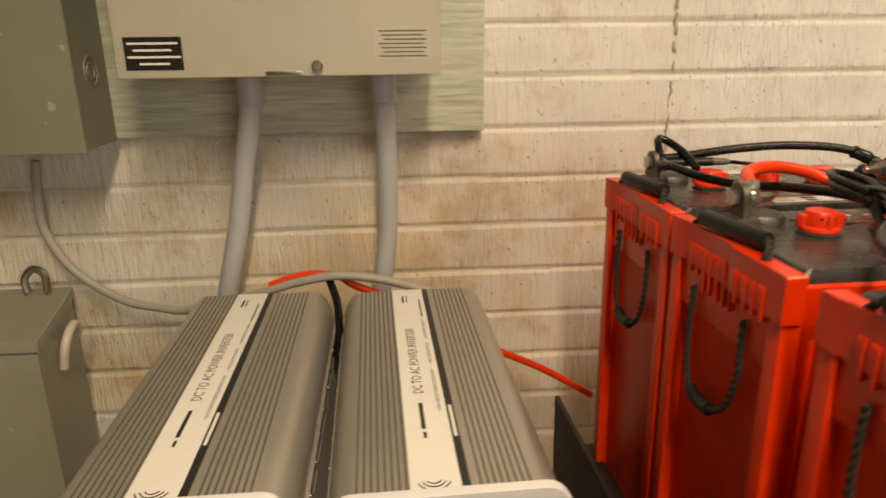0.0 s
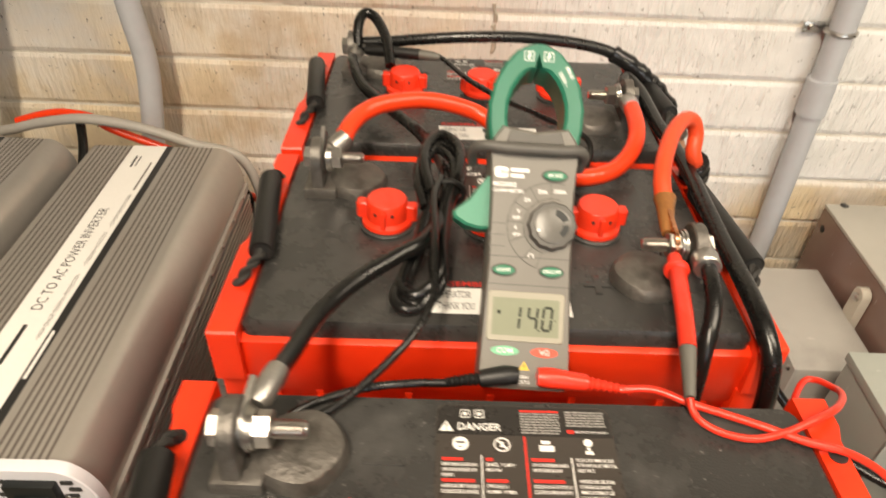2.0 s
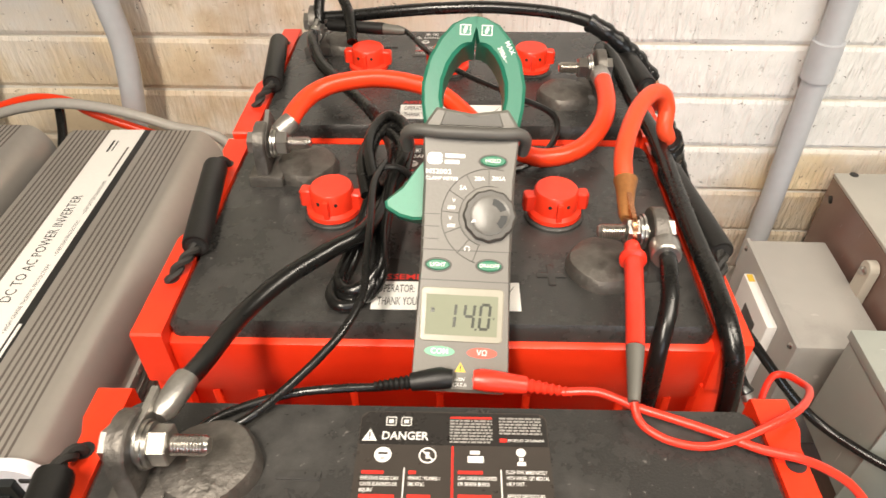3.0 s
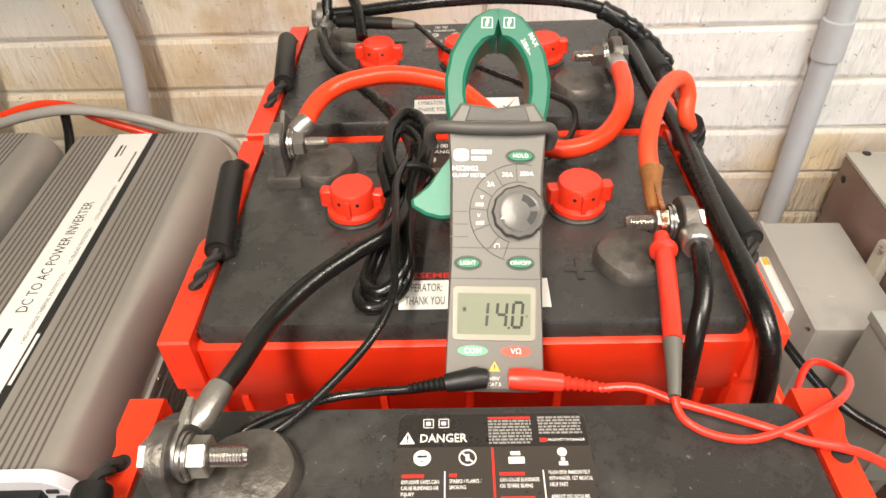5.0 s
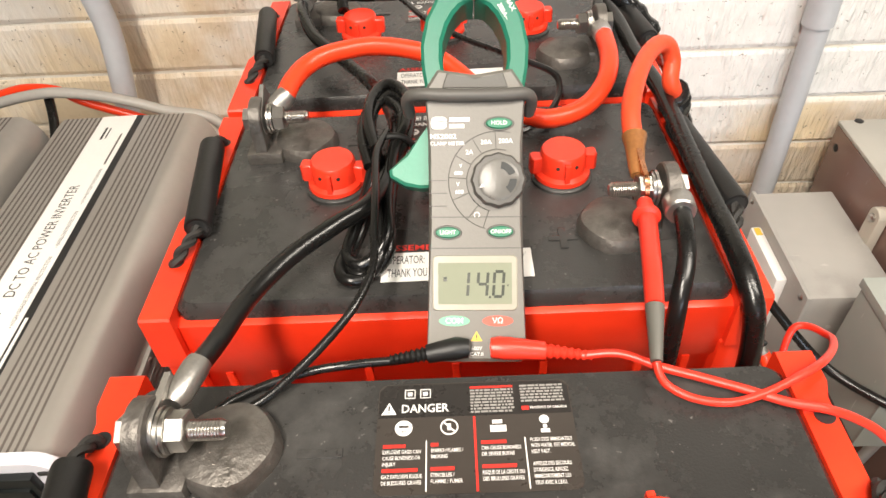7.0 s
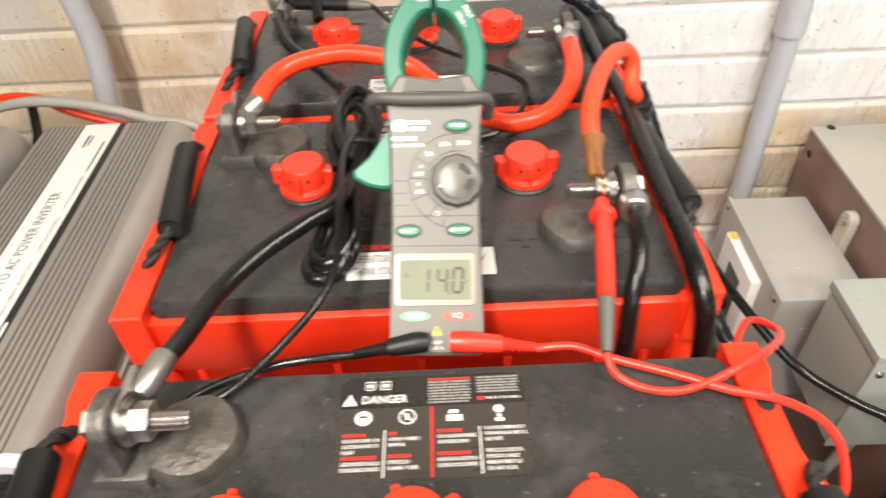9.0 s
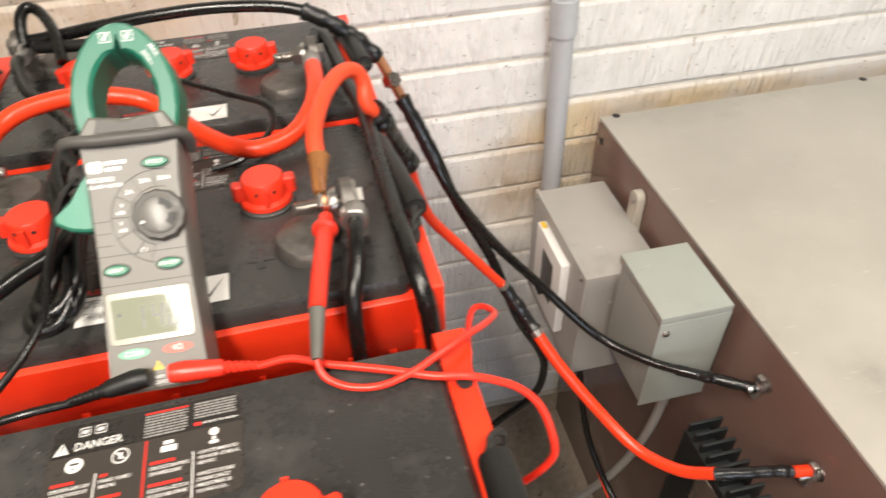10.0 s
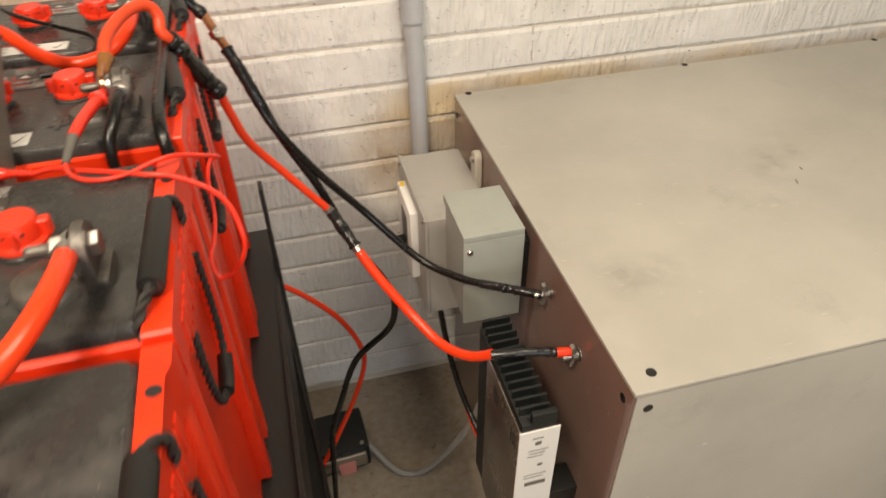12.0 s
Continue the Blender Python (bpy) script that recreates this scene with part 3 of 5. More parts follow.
conduit("grey plastic conduit running down from the panel", [(-0.043, 0.86, 1.19), (-0.043, 0.86, 1.145), (-0.0415, 0.880, 1.08), (-0.042, 0.892, 1.0), (-0.044, 0.900, 0.94), (-0.053, 0.900, 0.875), (-0.065, 0.900, 0.81), (-0.080, 0.900, 0.70), (-0.085, 0.900, 0.60)], 0.0150,
        [((-0.043, 0.86, 1.136), (-0.043, 0.86, 1.176))])
conduit("grey plastic conduit clipped to the brick wall", [(0.872, 0.942, 0.55), (0.871, 0.942, 0.70), (0.864, 0.942, 1.0), (0.855, 0.942, 1.3), (0.846, 0.942, 1.75)], 0.0165,
        [((0.8665, 0.942, 0.889), (0.8650, 0.942, 0.943))], [(0.864, 0.944, 1.007)])


def cable(name, label, pts, r, mat, category="cable", n=12, at=None):
    th = thing(name, label, category, at=at)
    part("jacket", Mesh().tube(pts, r, n, 8), mat, th)
    return th


cable("grey_cable", "thin grey cable looping from the wall box towards the inverters",
      [(-0.563, 0.930, 1.055), (-0.569, 0.930, 1.008), (-0.569, 0.930, 0.946), (-0.535, 0.925, 0.884), (-0.466, 0.915, 0.836), (-0.400, 0.905, 0.822), (-0.352, 0.890, 0.824), (-0.242, 0.860, 0.857), (-0.185, 0.855, 0.874), (-0.125, 0.850, 0.885), (-0.074, 0.850, 0.880), (-0.029, 0.850, 0.869), (0.016, 0.850, 0.853), (0.078, 0.848, 0.835), (0.100, 0.846, 0.760), (0.102, 0.846, 0.66), (0.095, 0.846, 0.58), (0.06, 0.85, 0.45)], 0.0068, M_GREYCABLE)
cable("red_cable", "red cable arching behind the inverters to the batteries",
      [(-0.226, 0.868, 0.867), (-0.190, 0.868, 0.878), (-0.158, 0.868, 0.883), (-0.120, 0.866, 0.878), (-0.091, 0.865, 0.860), (0.02, 0.862, 0.815), (0.06, 0.86, 0.775), (0.085, 0.86, 0.762), (0.142, 0.858, 0.737), (0.19, 0.855, 0.715), (0.232, 0.850, 0.692), (0.275, 0.840, 0.668)], 0.0058, M_REDCABLE)
cable("black_cable", "black cable hanging beside the inverter",
      [(0.04, 0.84, 0.81), (0.078, 0.85, 0.775), (0.072, 0.85, 0.70), (0.074, 0.85, 0.60), (0.085, 0.85, 0.50), (0.115, 0.85, 0.385), (0.16, 0.86, 0.32)], 0.0048, M_CABLE)
cable("black_cable", "black cable running between the two inverters",
      [(-0.135, 0.86, 0.875), (-0.122, 0.825, 0.852), (-0.117, 0.78, 0.82), (-0.118, 0.72, 0.80)], 0.006, M_CABLE)
cable("red_cable", "red cable lying below the battery rack", [(0.20, 0.80, 0.36), (0.15, 0.83, 0.40), (0.12, 0.84, 0.39), (0.09, 0.85, 0.35)], 0.0058, M_REDCABLE)
# ---- inverters ----


def inverter():
    """Origin at the middle of the base; the vented end faces -y."""
    th = thing("power_inverter", "bronze-grey aluminium power inverter with a white printed strip", "inverter", "inverters")
    w, d, h = 0.101, 0.230, 0.165
    prof = [(-w, 0), (-w, h - 0.045)]
    for i in range(9):
        a = radians(180 - 90 * i / 8)
        prof.append((-w + 0.026 + 0.026 * math.cos(a), h - 0.045 + 0.045 * math.sin(a)))
    prof += [(-x, z) for x, z in reversed(prof)]
    shell = Mesh()
    n = len(prof)
    vs = [(x, y, z) for y in (-d, d) for x, z in prof]
    fs = [(i, (i + 1) % n, n + (i + 1) % n, n + i) for i in range(n)] + [tuple(range(n - 1, -1, -1)), tuple(range(n, 2 * n))]
    shell.add(vs, [tuple(reversed(q)) for q in fs])
    part("case", shell, M_ALU, th)
    # grooves are flat dark strips on the case, their shade given by colour
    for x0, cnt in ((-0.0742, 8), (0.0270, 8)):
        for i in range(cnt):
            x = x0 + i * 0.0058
            part("groove", groove_shade_mesh, M_GROOVESHADE_MARKS, th).location = (x, 0, h + 0.0003)
    strip = part("printed_strip", Mesh().box(-0.031, 0.011, -d, d, h, h + 0.0008), M_WHITE, th, "white strip with black lettering")
    part("dark_strip", Mesh().box(0.011, 0.0185, -d, d, h, h + 0.0007), M_INK, th, "narrow black strip")
    top = h + 0.0009
    words("DC TO AC POWER INVERTER", 0.0150, pose(-0.0135, 0.012, top, 0, 0, 90), M_INK, strip, width=0.162)
    for txt, y, ln in (("• HIGH GRADE THERMAL PROTECTION", -0.062, 0.088), ("• OVERLOAD PROTECTION", 0.022, 0.054), ("• LOW BATTERY SHUTDOWN", 0.091, 0.060)):
        words(txt, 0.0056, pose(0.0045, y, top, 0, 0, 90), M_INK, strip, width=ln)
    bars([(0.130, 0.190, 0, 0.0022)], pose(0.0045, 0, top, 0, 0, 90), M_GROOVESHADE_MARKS, strip)
    for row in ((0.180, 0.205, 0.0085, 0.0026), (0.182, 0.204, 0.0035, 0.0016), (-0.135, -0.088, 0.0045, 0.0040), (-0.150, -0.140, 0.004, 0.0030)):
        bars([row], pose(-0.009, 0, top, 0, 0, 90), M_INK, strip)
    bars([(-0.150, -0.095, 0, 0.0030)], pose(0.0148, 0, top, 0, 0, 90), M_WHITEINK, strip)
    for r in (0.006, 0.010, 0.014):
        ring = [(-0.011 + r * math.cos(a), -0.210 + r * math.sin(a), top) for a in [radians(200 + 14 * i) for i in range(11)]]
        part("logo_mark", Mesh().tube(ring, 0.0007, 5, 1), M_INK, strip)
    plate = Mesh().slab([(x * 1.045, z * 1.05) for x, z in prof], 0, 0.010, pose(0, -d, -0.001, 90) , 0.001)
    plate = part("vent_plate", plate, M_VENT, th, "pale slotted end plate")
    slots = Mesh()
    for r in range(5):
        for c in range(15):
            x = -0.092 + c * 0.0125 + (0.004 if r % 2 else 0)
            if 0.040 < x < 0.075 and r < 4:
                continue
            slots.box(x, x + 0.0085, -d - 0.0115, -d - 0.009, h - 0.0075 - r * 0.0085, h - 0.0040 - r * 0.0085)
    part("vent_slots", slots, M_INK, plate)
    so = part("socket", Mesh().box(0.042, 0.080, -d - 0.0165, -d - 0.009, h - 0.078, h - 0.004, 0.002), M_BLACK, plate, "black twin mains socket")
    part("socket_face", Mesh().box(0.047, 0.075, -d - 0.0185, -d - 0.0160, h - 0.042, h - 0.016, 0.003).box(0.047, 0.075, -d - 0.0185, -d - 0.0160, h - 0.076, h - 0.050, 0.003), M_BLACK, so)
    for s in (-1, 1):
        fl = part("side_flange", Mesh().box(s * w - 0.004, s * w + 0.004, -d, d, h - 0.062, h - 0.052, 0.001), M_ALU, th)
        for i in range(9):
            part("screw", screw_mesh, M_ZINC, fl).matrix_local = along((s * (w + 0.0038), -0.205 + i * 0.051, h - 0.057), (s, -0.205 + i * 0.051, h - 0.057))
        for i in range(12):
            part("side_fin", fin_mesh, M_ALU, th).location = (s * (w + 0.002), 0, 0.012 + i * 0.0075)
    for x in (-0.088, 0.088):
        part("screw", screw_mesh, M_ZINC, plate).matrix_local = along((x * 0.95, -d - 0.0100, h - 0.024), (x, -9, h - 0.024))
    return th


# strip coloured like the shade in a groove, nothing is cut
groove_shade_mesh = finish("groove", Mesh().box(-0.0010, 0.0010, -0.2295, 0.2295, -0.001, 0.0), M_GROOVESHADE_MARKS)
fin_mesh = finish("side_fin", Mesh().box(-0.003, 0.003, -0.226, 0.226, 0, 0.0035), M_ALU)
screw_mesh = finish("screw", Mesh().lathe([(0.0034, 0), (0.0034, 0.0008), (0.002, 0.0022)], None, 10), M_ZINC)
inv = inverter()
inv.matrix_world = pose(-0.003, 0.575, 0.7095, 0, 0, 1.6)
inv_b = copy_thing(inv, pose(-0.226, 0.582, 0.7095, 0, 0, 0.6))
stand = thing("inverter_stand", "dark steel stand under the two inverters", "stand", at=pose(-0.117, 0.59, FLOOR_Z))
part("shelf", Mesh().box(-0.22, 0.21, -0.205, 0.20, 0.730, 0.7590, 0.002), M_BLACKSTEEL, stand)
for x in (-0.20, 0.19):
    for y in (-0.18, 0.18):
        part("leg", Mesh().box(x - 0.012, x + 0.012, y - 0.012, y + 0.012, 0, 0.730, 0.002), M_BLACKSTEEL, stand)

# the whole battery bank stands a little askew to the wall
BANK = pose(0.3419, 0.4157, 1.0712, -0.715, 0, 1.03) @ pose(-0.3336, -0.4123, -1.0688)
# ---- battery rack ----
rack = thing("battery_rack", "black steel rack with raised side plates under the batteries", "rack", at=BANK @ pose(0.3825, 0.23, FLOOR_Z))
part("tray", Mesh().box(-0.185, 0.185, -0.62, 0.50, 0.675, 0.7065, 0.002), M_BLACKSTEEL, rack)
part("side_plate", Mesh().slab([(-0.62, 0.60), (0.50, 0.60), (0.505, 0.785), (-0.62, 0.795)], -0.003, 0.003, pose(-0.196, 0, 0, 90, 0, 90), 0.001), M_BLACKSTEEL, rack)
part("side_plate", Mesh().slab([(-0.62, 0.60), (0.47, 0.60), (0.47, 0.70), (-0.62, 0.76)], -0.003, 0.003, pose(0.184, 0, 0, 90, 0, 90), 0.001), M_BLACKSTEEL, rack)
part("upright", Mesh().box(0.186, 0.192, 0.40, 0.425, 0.0, 0.845, 0.001), M_BLACKSTEEL, rack)
for x in (-0.17, 0.165):
    for y in (-0.58, 0.44):
        part("leg", Mesh().box(x - 0.018, x + 0.018, y - 0.018, y + 0.018, 0, 0.676, 0.002), M_BLACKSTEEL, rack)

# ---- batteries ----


def terminal(parent):
    """The lead post, bolt and nut of the negative end, in the battery's own frame."""
    t = part("terminal", Mesh(), M_LEAD, parent, "dull lead flag terminal with a zinc bolt")
    rnd = random.Random(2)
    pad = []
    for r, h in ((0.0205, -0.001), (0.0205, 0.004), (0.0185, 0.0075), (0.013, 0.0095), (0.006, 0.0105)):
        pad.append((r, h))
    mesh = Mesh().lathe(pad, pose(-0.088, 0.050, 0.400), 28, 0.025, 5)
    mesh.box(-0.122, -0.100, 0.030, 0.060, 0.399, 0.4075, 0.002)
    plate = [(-0.0145, 0), (0.0145, 0)] + [(0.0135 * math.cos(radians(a)), 0.0235 + 0.0135 * math.sin(radians(a))) for a in range(0, 181, 20)]
    mesh.slab(plate, -0.0035, 0.0035, Matrix.Translation((-0.1125, 0.046, 0.400)) @ Matrix(((0, 0, 1, 0), (1, 0, 0, 0), (0, 1, 0, 0), (0, 0, 0, 1))), 0.0008)
    t.data = finish("terminal", mesh, M_LEAD)
    ax = along((-0.1215, 0.046, 0.4235), (1, 0.046, 0.4235))
    b = part("bolt", Mesh().slab(hexagon(0.0076), 0, 0.0055, ax, 0.0006), M_ZINC, t, "zinc hexagon bolt with washers and nut")
    th = Mesh()
    prof = [(0.0040, 0.004)]
    z = 0.005
    while z < 0.038:
        prof += [(0.0041, z), (0.0035, z + 0.0006)]
        z += 0.0012
    th.lathe(prof + [(0.003, z + 0.0006)], ax, 14)
    part("thread", th, M_ZINC, b)
    for z0, r, h in ((0.0150, 0.0095, 0.0014), (0.0166, 0.0086, 0.0015)):
        part("washer", Mesh().lathe([(r, z0), (r, z0 + h)], ax, 20), M_ZINC, b)
    part("nut", Mesh().slab(hexagon(0.0078), 0.0183, 0.0250, ax, 0.0006), M_ZINC, b)
    return t


def vent_cap(parent, x, y, turn):
    m = pose(x, y, 0.400, 0, 0, turn) @ Matrix.Scale(0.80, 4)
    c = part("vent_cap", Mesh().lathe([(0.0195, 0.003), (0.0205, 0.0045), (0.0200, 0.0075), (0.0168, 0.0095), (0.0163, 0.0235), (0.0150, 0.0252), (0.0115, 0.0250)], m, 32), M_CAP, parent, "red vent cap with two grip wings")
    part("seat_ring", Mesh().lathe([(0.0222, -0.001), (0.0222, 0.0022), (0.0205, 0.0035)], m, 32), M_LID, c)
    for s in (0, 180):
        w = m @ pose(0, 0, 0, 0, 0, s)
        part("wing", Mesh().slab([(0.0150, -0.0040), (0.0220, -0.0052), (0.0240, -0.0035), (0.0240, 0.0035), (0.0220, 0.0052), (0.0150, 0.0040)], 0.0085, 0.0215, w, 0.001), M_CAP, c)
    for s in (-1, 1):
        part("rib", Mesh().box(-0.0020, 0.0020, min(s * 0.0150, s * 0.0195), max(s * 0.0150, s * 0.0195), 0.007, 0.0225, 0.0008, m), M_CAP, c)
        part("vent_hole", Mesh().lathe([(0.0014, 0), (0.0014, 0.0006)], m @ pose(s * 0.0065, -0.0149, 0.0185, 90, 0, s * 23), 10), M_INK, c)


def danger_label(parent):
    lb = part("danger_label", Mesh().slab(rounded(0.080, 0.050, 0.004), 0, 0.0003, pose(0.007, 0.0565, 0.4001)), M_LABEL2, parent, "black danger label with white and red print")
    top = 0.4005
    part("header", Mesh().slab([(-0.0396, 0.0085), (0.0396, 0.0085), (0.0396, 0.0215), (0.0365, 0.0246), (-0.0365, 0.0246), (-0.0396, 0.0215)], 0, 0.0001, pose(0.007, 0.0565, 0.40041)), M_LABEL, lb)
    m = pose(0.007, 0.0565, top + 0.0001)
    words("DANGER", 0.0056, m @ pose(-0.0205, 0.0125, 0), M_WHITEINK, lb, width=0.0195, bold=0.012)
    part("warning_triangle", Mesh().slab([(-0.0385, 0.0100), (-0.0322, 0.0100), (-0.03535, 0.0158)], 0, 0.0001, m), M_WHITEINK, lb)
    part("warning_mark", Mesh().box(-0.0357, -0.0350, 0.0119, 0.0142, 0.0001, 0.0002, 0, m).box(-0.0357, -0.0350, 0.0107, 0.0113, 0.0001, 0.0002, 0, m), M_INK, lb)
    sym = Mesh()
    for x0 in (-0.0290, -0.0225):
        for q in ((0, 0.0045, 0, 0.0004), (0, 0.0045, 0.0041, 0.0045), (0, 0.0004, 0, 0.0045), (0.0041, 0.0045, 0, 0.0045), (0.0012, 0.0032, 0.0013, 0.0031)):
            sym.box(x0 + q[0], x0 + q[1], 0.0176 + q[2], 0.0176 + q[3], 0, 0.0001, 0, m)
    part("symbol", sym, M_WHITEINK, lb)
    rnd = random.Random(9)

    def fine_print(x0, x1, y0, step, count):
        out = []
        for i in range(count):
            x = x0
            while x < x1 - 0.0006:
                w = min(rnd.uniform(0.0008, 0.0030), x1 - x)
                out.append((x, x + w, y0 - step * i, 0.00085))
                x += w + 0.00045
        return out

    bars(fine_print(-0.0015, 0.0165, 0.0206, 0.00150, 8), m, M_FINEINK, lb)
    bars(fine_print(0.0195, 0.0375, 0.0221, 0.00150, 6), m, M_FINEINK, lb)
    bars([(-0.0015, 0.0165, 0.0221, 0.0010), (0.0195, 0.0225, 0.0112, 0.0018)], m, M_REDINK, lb)
    words("PRODUCT OF CANADA", 0.0017, m @ pose(0.0305, 0.0112, 0), M_WHITEINK, lb, width=0.0150, bold=0.01)
    part("divider", Mesh().box(-0.0007, 0.0002, -0.0245, 0.0080, 0, 0.0001, 0, m), M_REDINK, lb)
    part("divider", Mesh().box(-0.0200, -0.0195, -0.0240, -0.0025, 0, 0.0001, 0, m), M_WHITEINK, lb)
    part("divider", Mesh().box(0.0192, 0.0197, -0.0240, -0.0025, 0, 0.0001, 0, m), M_WHITEINK, lb)
    part("pictogram", Mesh().lathe([(0.0036, 0), (0.0036, 0.0001)], m @ pose(-0.0290, 0.0035, 0), 20), M_WHITEINK, lb)
    part("pictogram_detail", Mesh().box(-0.0310, -0.0270, 0.0036, 0.0046, 0.0001, 0.0002, 0, m).box(-0.0300, -0.0280, 0.0016, 0.0020, 0.0001, 0.0002, 0, m), M_LABEL2, lb)
    ring = [(-0.0105 + 0.0034 * math.cos(a), 0.0035 + 0.0034 * math.sin(a), 0.0) for a in [2 * math.pi * i / 20 for i in range(21)]]
    part("pictogram", Mesh().tube([m @ Vector(p) for p in ring], 0.00035, 5, 1).tube([m @ Vector((-0.0129, 0.0059, 0)), m @ Vector((-0.0081, 0.0011, 0))], 0.00035, 5, 1).box(-0.0113, -0.0098, 0.0020, 0.0050, 0, 0.0001, 0, m), M_WHITEINK, lb)
    part("pictogram", Mesh().box(0.0060, 0.0125, 0.0005, 0.0035, 0, 0.0001, 0, m).box(0.0070, 0.0110, 0.0043, 0.0060, 0, 0.0001, 0, m), M_WHITEINK, lb)
    part("pictogram", Mesh().lathe([(0.0020, 0), (0.0020, 0.0001)], m @ pose(0.0280, 0.0055, 0), 14).box(0.0262, 0.0298, -0.0005, 0.0012, 0, 0.0001, 0, m).box(0.0272, 0.0288, 0.0016, 0.0030, 0, 0.0001, 0, m), M_WHITEINK, lb)
    def column(x0, lines, y0):
        for i, (txt, w) in enumerate(lines):
            if txt == "-":
                bars([(x0, x0 + w, y0 - 0.0026 * i, 0.0015)], m, M_REDINK, lb)
            elif txt:
                words(txt, 0.0023, m @ pose(x0 + w / 2, y0 - 0.0026 * i, 0), M_WHITEINK, lb, width=w, bold=0.008)

    column(-0.0370, [("-", 0.009), ("EXPLOSIVE GASES CAN", 0.0150), ("CAUSE BLINDNESS OR", 0.0148), ("INJURY", 0.0052), ("-", 0.0140), ("GAZ EXPLOSIFS RISQUE", 0.0156), ("DE BLESSURES GRAVES", 0.0154)], -0.0046)
    column(-0.0180, [("-", 0.003), ("SPARKS / FLAMES /", 0.0128), ("SMOKING", 0.0066), ("", 0), ("-", 0.0092), ("ETINCELLES /", 0.0090), ("FLAMME / FUMER", 0.0122)], -0.0044)
    column(0.0020, [("-", 0.010), ("CAN CAUSE BLINDNESS", 0.0156), ("OR SEVERE BURNS", 0.0128), ("", 0), ("-", 0.0132), ("RISQUE DE LA CECITE OU", 0.0160), ("DES BRULURES GRAVES", 0.0156)], -0.0040)
    column(0.0215, [("FLUSH EYES IMMEDIATELY", 0.0165), ("WITH WATER. GET MEDICAL", 0.0172), ("HELP FAST.", 0.0074), ("", 0), ("APPELEZ DES SECOURS", 0.0148), ("D'URGENCE, RINCEZ", 0.0130), ("IMMEDIATEMENT LES", 0.0138), ("YEUX AVEC A L'EAU.", 0.0122)], -0.0036)


def battery():
    """Origin at the middle of the base; its length lies along x, negative terminal at -x."""
    th = thing("deep_cycle_battery", "red-cased deep-cycle battery with a dusty charcoal lid on the rack", "battery", "battery bank")
    case = Mesh()
    rings = [(0.1405, 0.0840, 0.0), (0.1425, 0.0860, 0.345), (0.1470, 0.0900, 0.352), (0.1470, 0.0900, 0.388), (0.1430, 0.0870, 0.390)]
    k = 16
    for hx, hy, z in rings:
        case.v += [(x, y, z) for x, y in rounded(2 * hx, 2 * hy, 0.006, 3)]
    case.f += [(r * k + i, r * k + (i + 1) % k, (r + 1) * k + (i + 1) % k, (r + 1) * k + i) for r in range(4) for i in range(k)]
    case.f += [tuple(range(k - 1, -1, -1)), tuple(range(4 * k, 5 * k))]
    part("case", case, M_RED, th)
    for s in (-1, 1):
        for x in (-0.125, -0.100, -0.048, 0.0, 0.048, 0.100, 0.125):
            part("rib", rib_mesh, M_RED, th).matrix_local = pose(x, s * 0.0855, 0, 0, 0, 0 if s < 0 else 180)
    part("lid", Mesh().slab(rounded(0.280, 0.174, 0.007), 0.386, 0.4000, None, 0.0045), M_LID, th, "dusty charcoal moulded lid")
    part("minus_mark", Mesh().box(-0.064, -0.046, 0.048, 0.052, 0.3995, 0.4008, 0.0004), M_LID, th)
    part("plus_mark", Mesh().box(0.052, 0.068, -0.050, -0.046, 0.3995, 0.4008, 0.0004).box(0.058, 0.062, -0.056, -0.040, 0.3995, 0.4009, 0.0004), M_LID, th)
    for s in (-1, 1):
        end = part("end_flange", Mesh().slab([(s * 0.1395, -0.0940), (s * 0.1555, -0.0940), (s * 0.1555, -0.020), (s * 0.1525, -0.012), (s * 0.1525, 0.070), (s * 0.1555, 0.078), (s * 0.1555, 0.0940), (s * 0.1395, 0.0940)][::s], 0.362, 0.3985, None, 0.0012), M_RED, th, "raised red end flange")
        for y in (-0.053, 0.0605):
            part("rope_hole", Mesh().lathe([(0.0042, 0.3975), (0.0042, 0.39895)], pose(s * 0.1475, y, 0), 14), M_INK, end)
        band = part("end_band", Mesh().box(min(s * 0.142, s * 0.1495), max(s * 0.142, s * 0.1495), -0.084, 0.084, 0.318, 0.364, 0.0015), M_RED, th)
        rnd = random.Random(5)
        y = -0.070
        while y < 0.062:
            w = rnd.uniform(0.006, 0.010)
            xo = 0.1570 if y + w < -0.020 else 0.1540
            low = 0.343 + rnd.choice((0, 0, 0.012))
            part("embossed_mark", Mesh().box(min(s * 0.146, s * xo), max(s * 0.146, s * xo), y, y + w * 0.4, low, 0.382, 0.0008).box(min(s * 0.146, s * xo), max(s * 0.146, s * xo), y + w * 0.4, y + w, 0.364, 0.382, 0.0008), M_RED, band)
            y += w + 0.004
        for y in (-0.0835, 0.0835):
            part("corner_rib", Mesh().box(min(s * 0.138, s * 0.1535), max(s * 0.138, s * 0.1535), y - 0.0085, y + 0.0085, 0.004, 0.3625, 0.0015), M_RED, th)
        fx, bx = (-0.1375, -0.1490) if s < 0 else (0.1530, 0.1430)
        sl = Mesh().lathe([(0.0054, 0.0), (0.0072, 0.0), (0.0076, 0.002), (0.0076, 0.079), (0.0072, 0.081), (0.0054, 0.081)], along((fx, -0.036, 0.4075), (bx, 0.045, 0.4075)), 22)
        hd = part("handle_sleeve", sl, M_RUBBER, th, "black rubber handle sleeve on a twisted rope")
        part("sleeve_bore", Mesh().lathe([(0.0056, -0.0003), (0.0056, 0.0813)], along((fx, -0.036, 0.4075), (bx, 0.045, 0.4075)), 16), M_INK, hd)
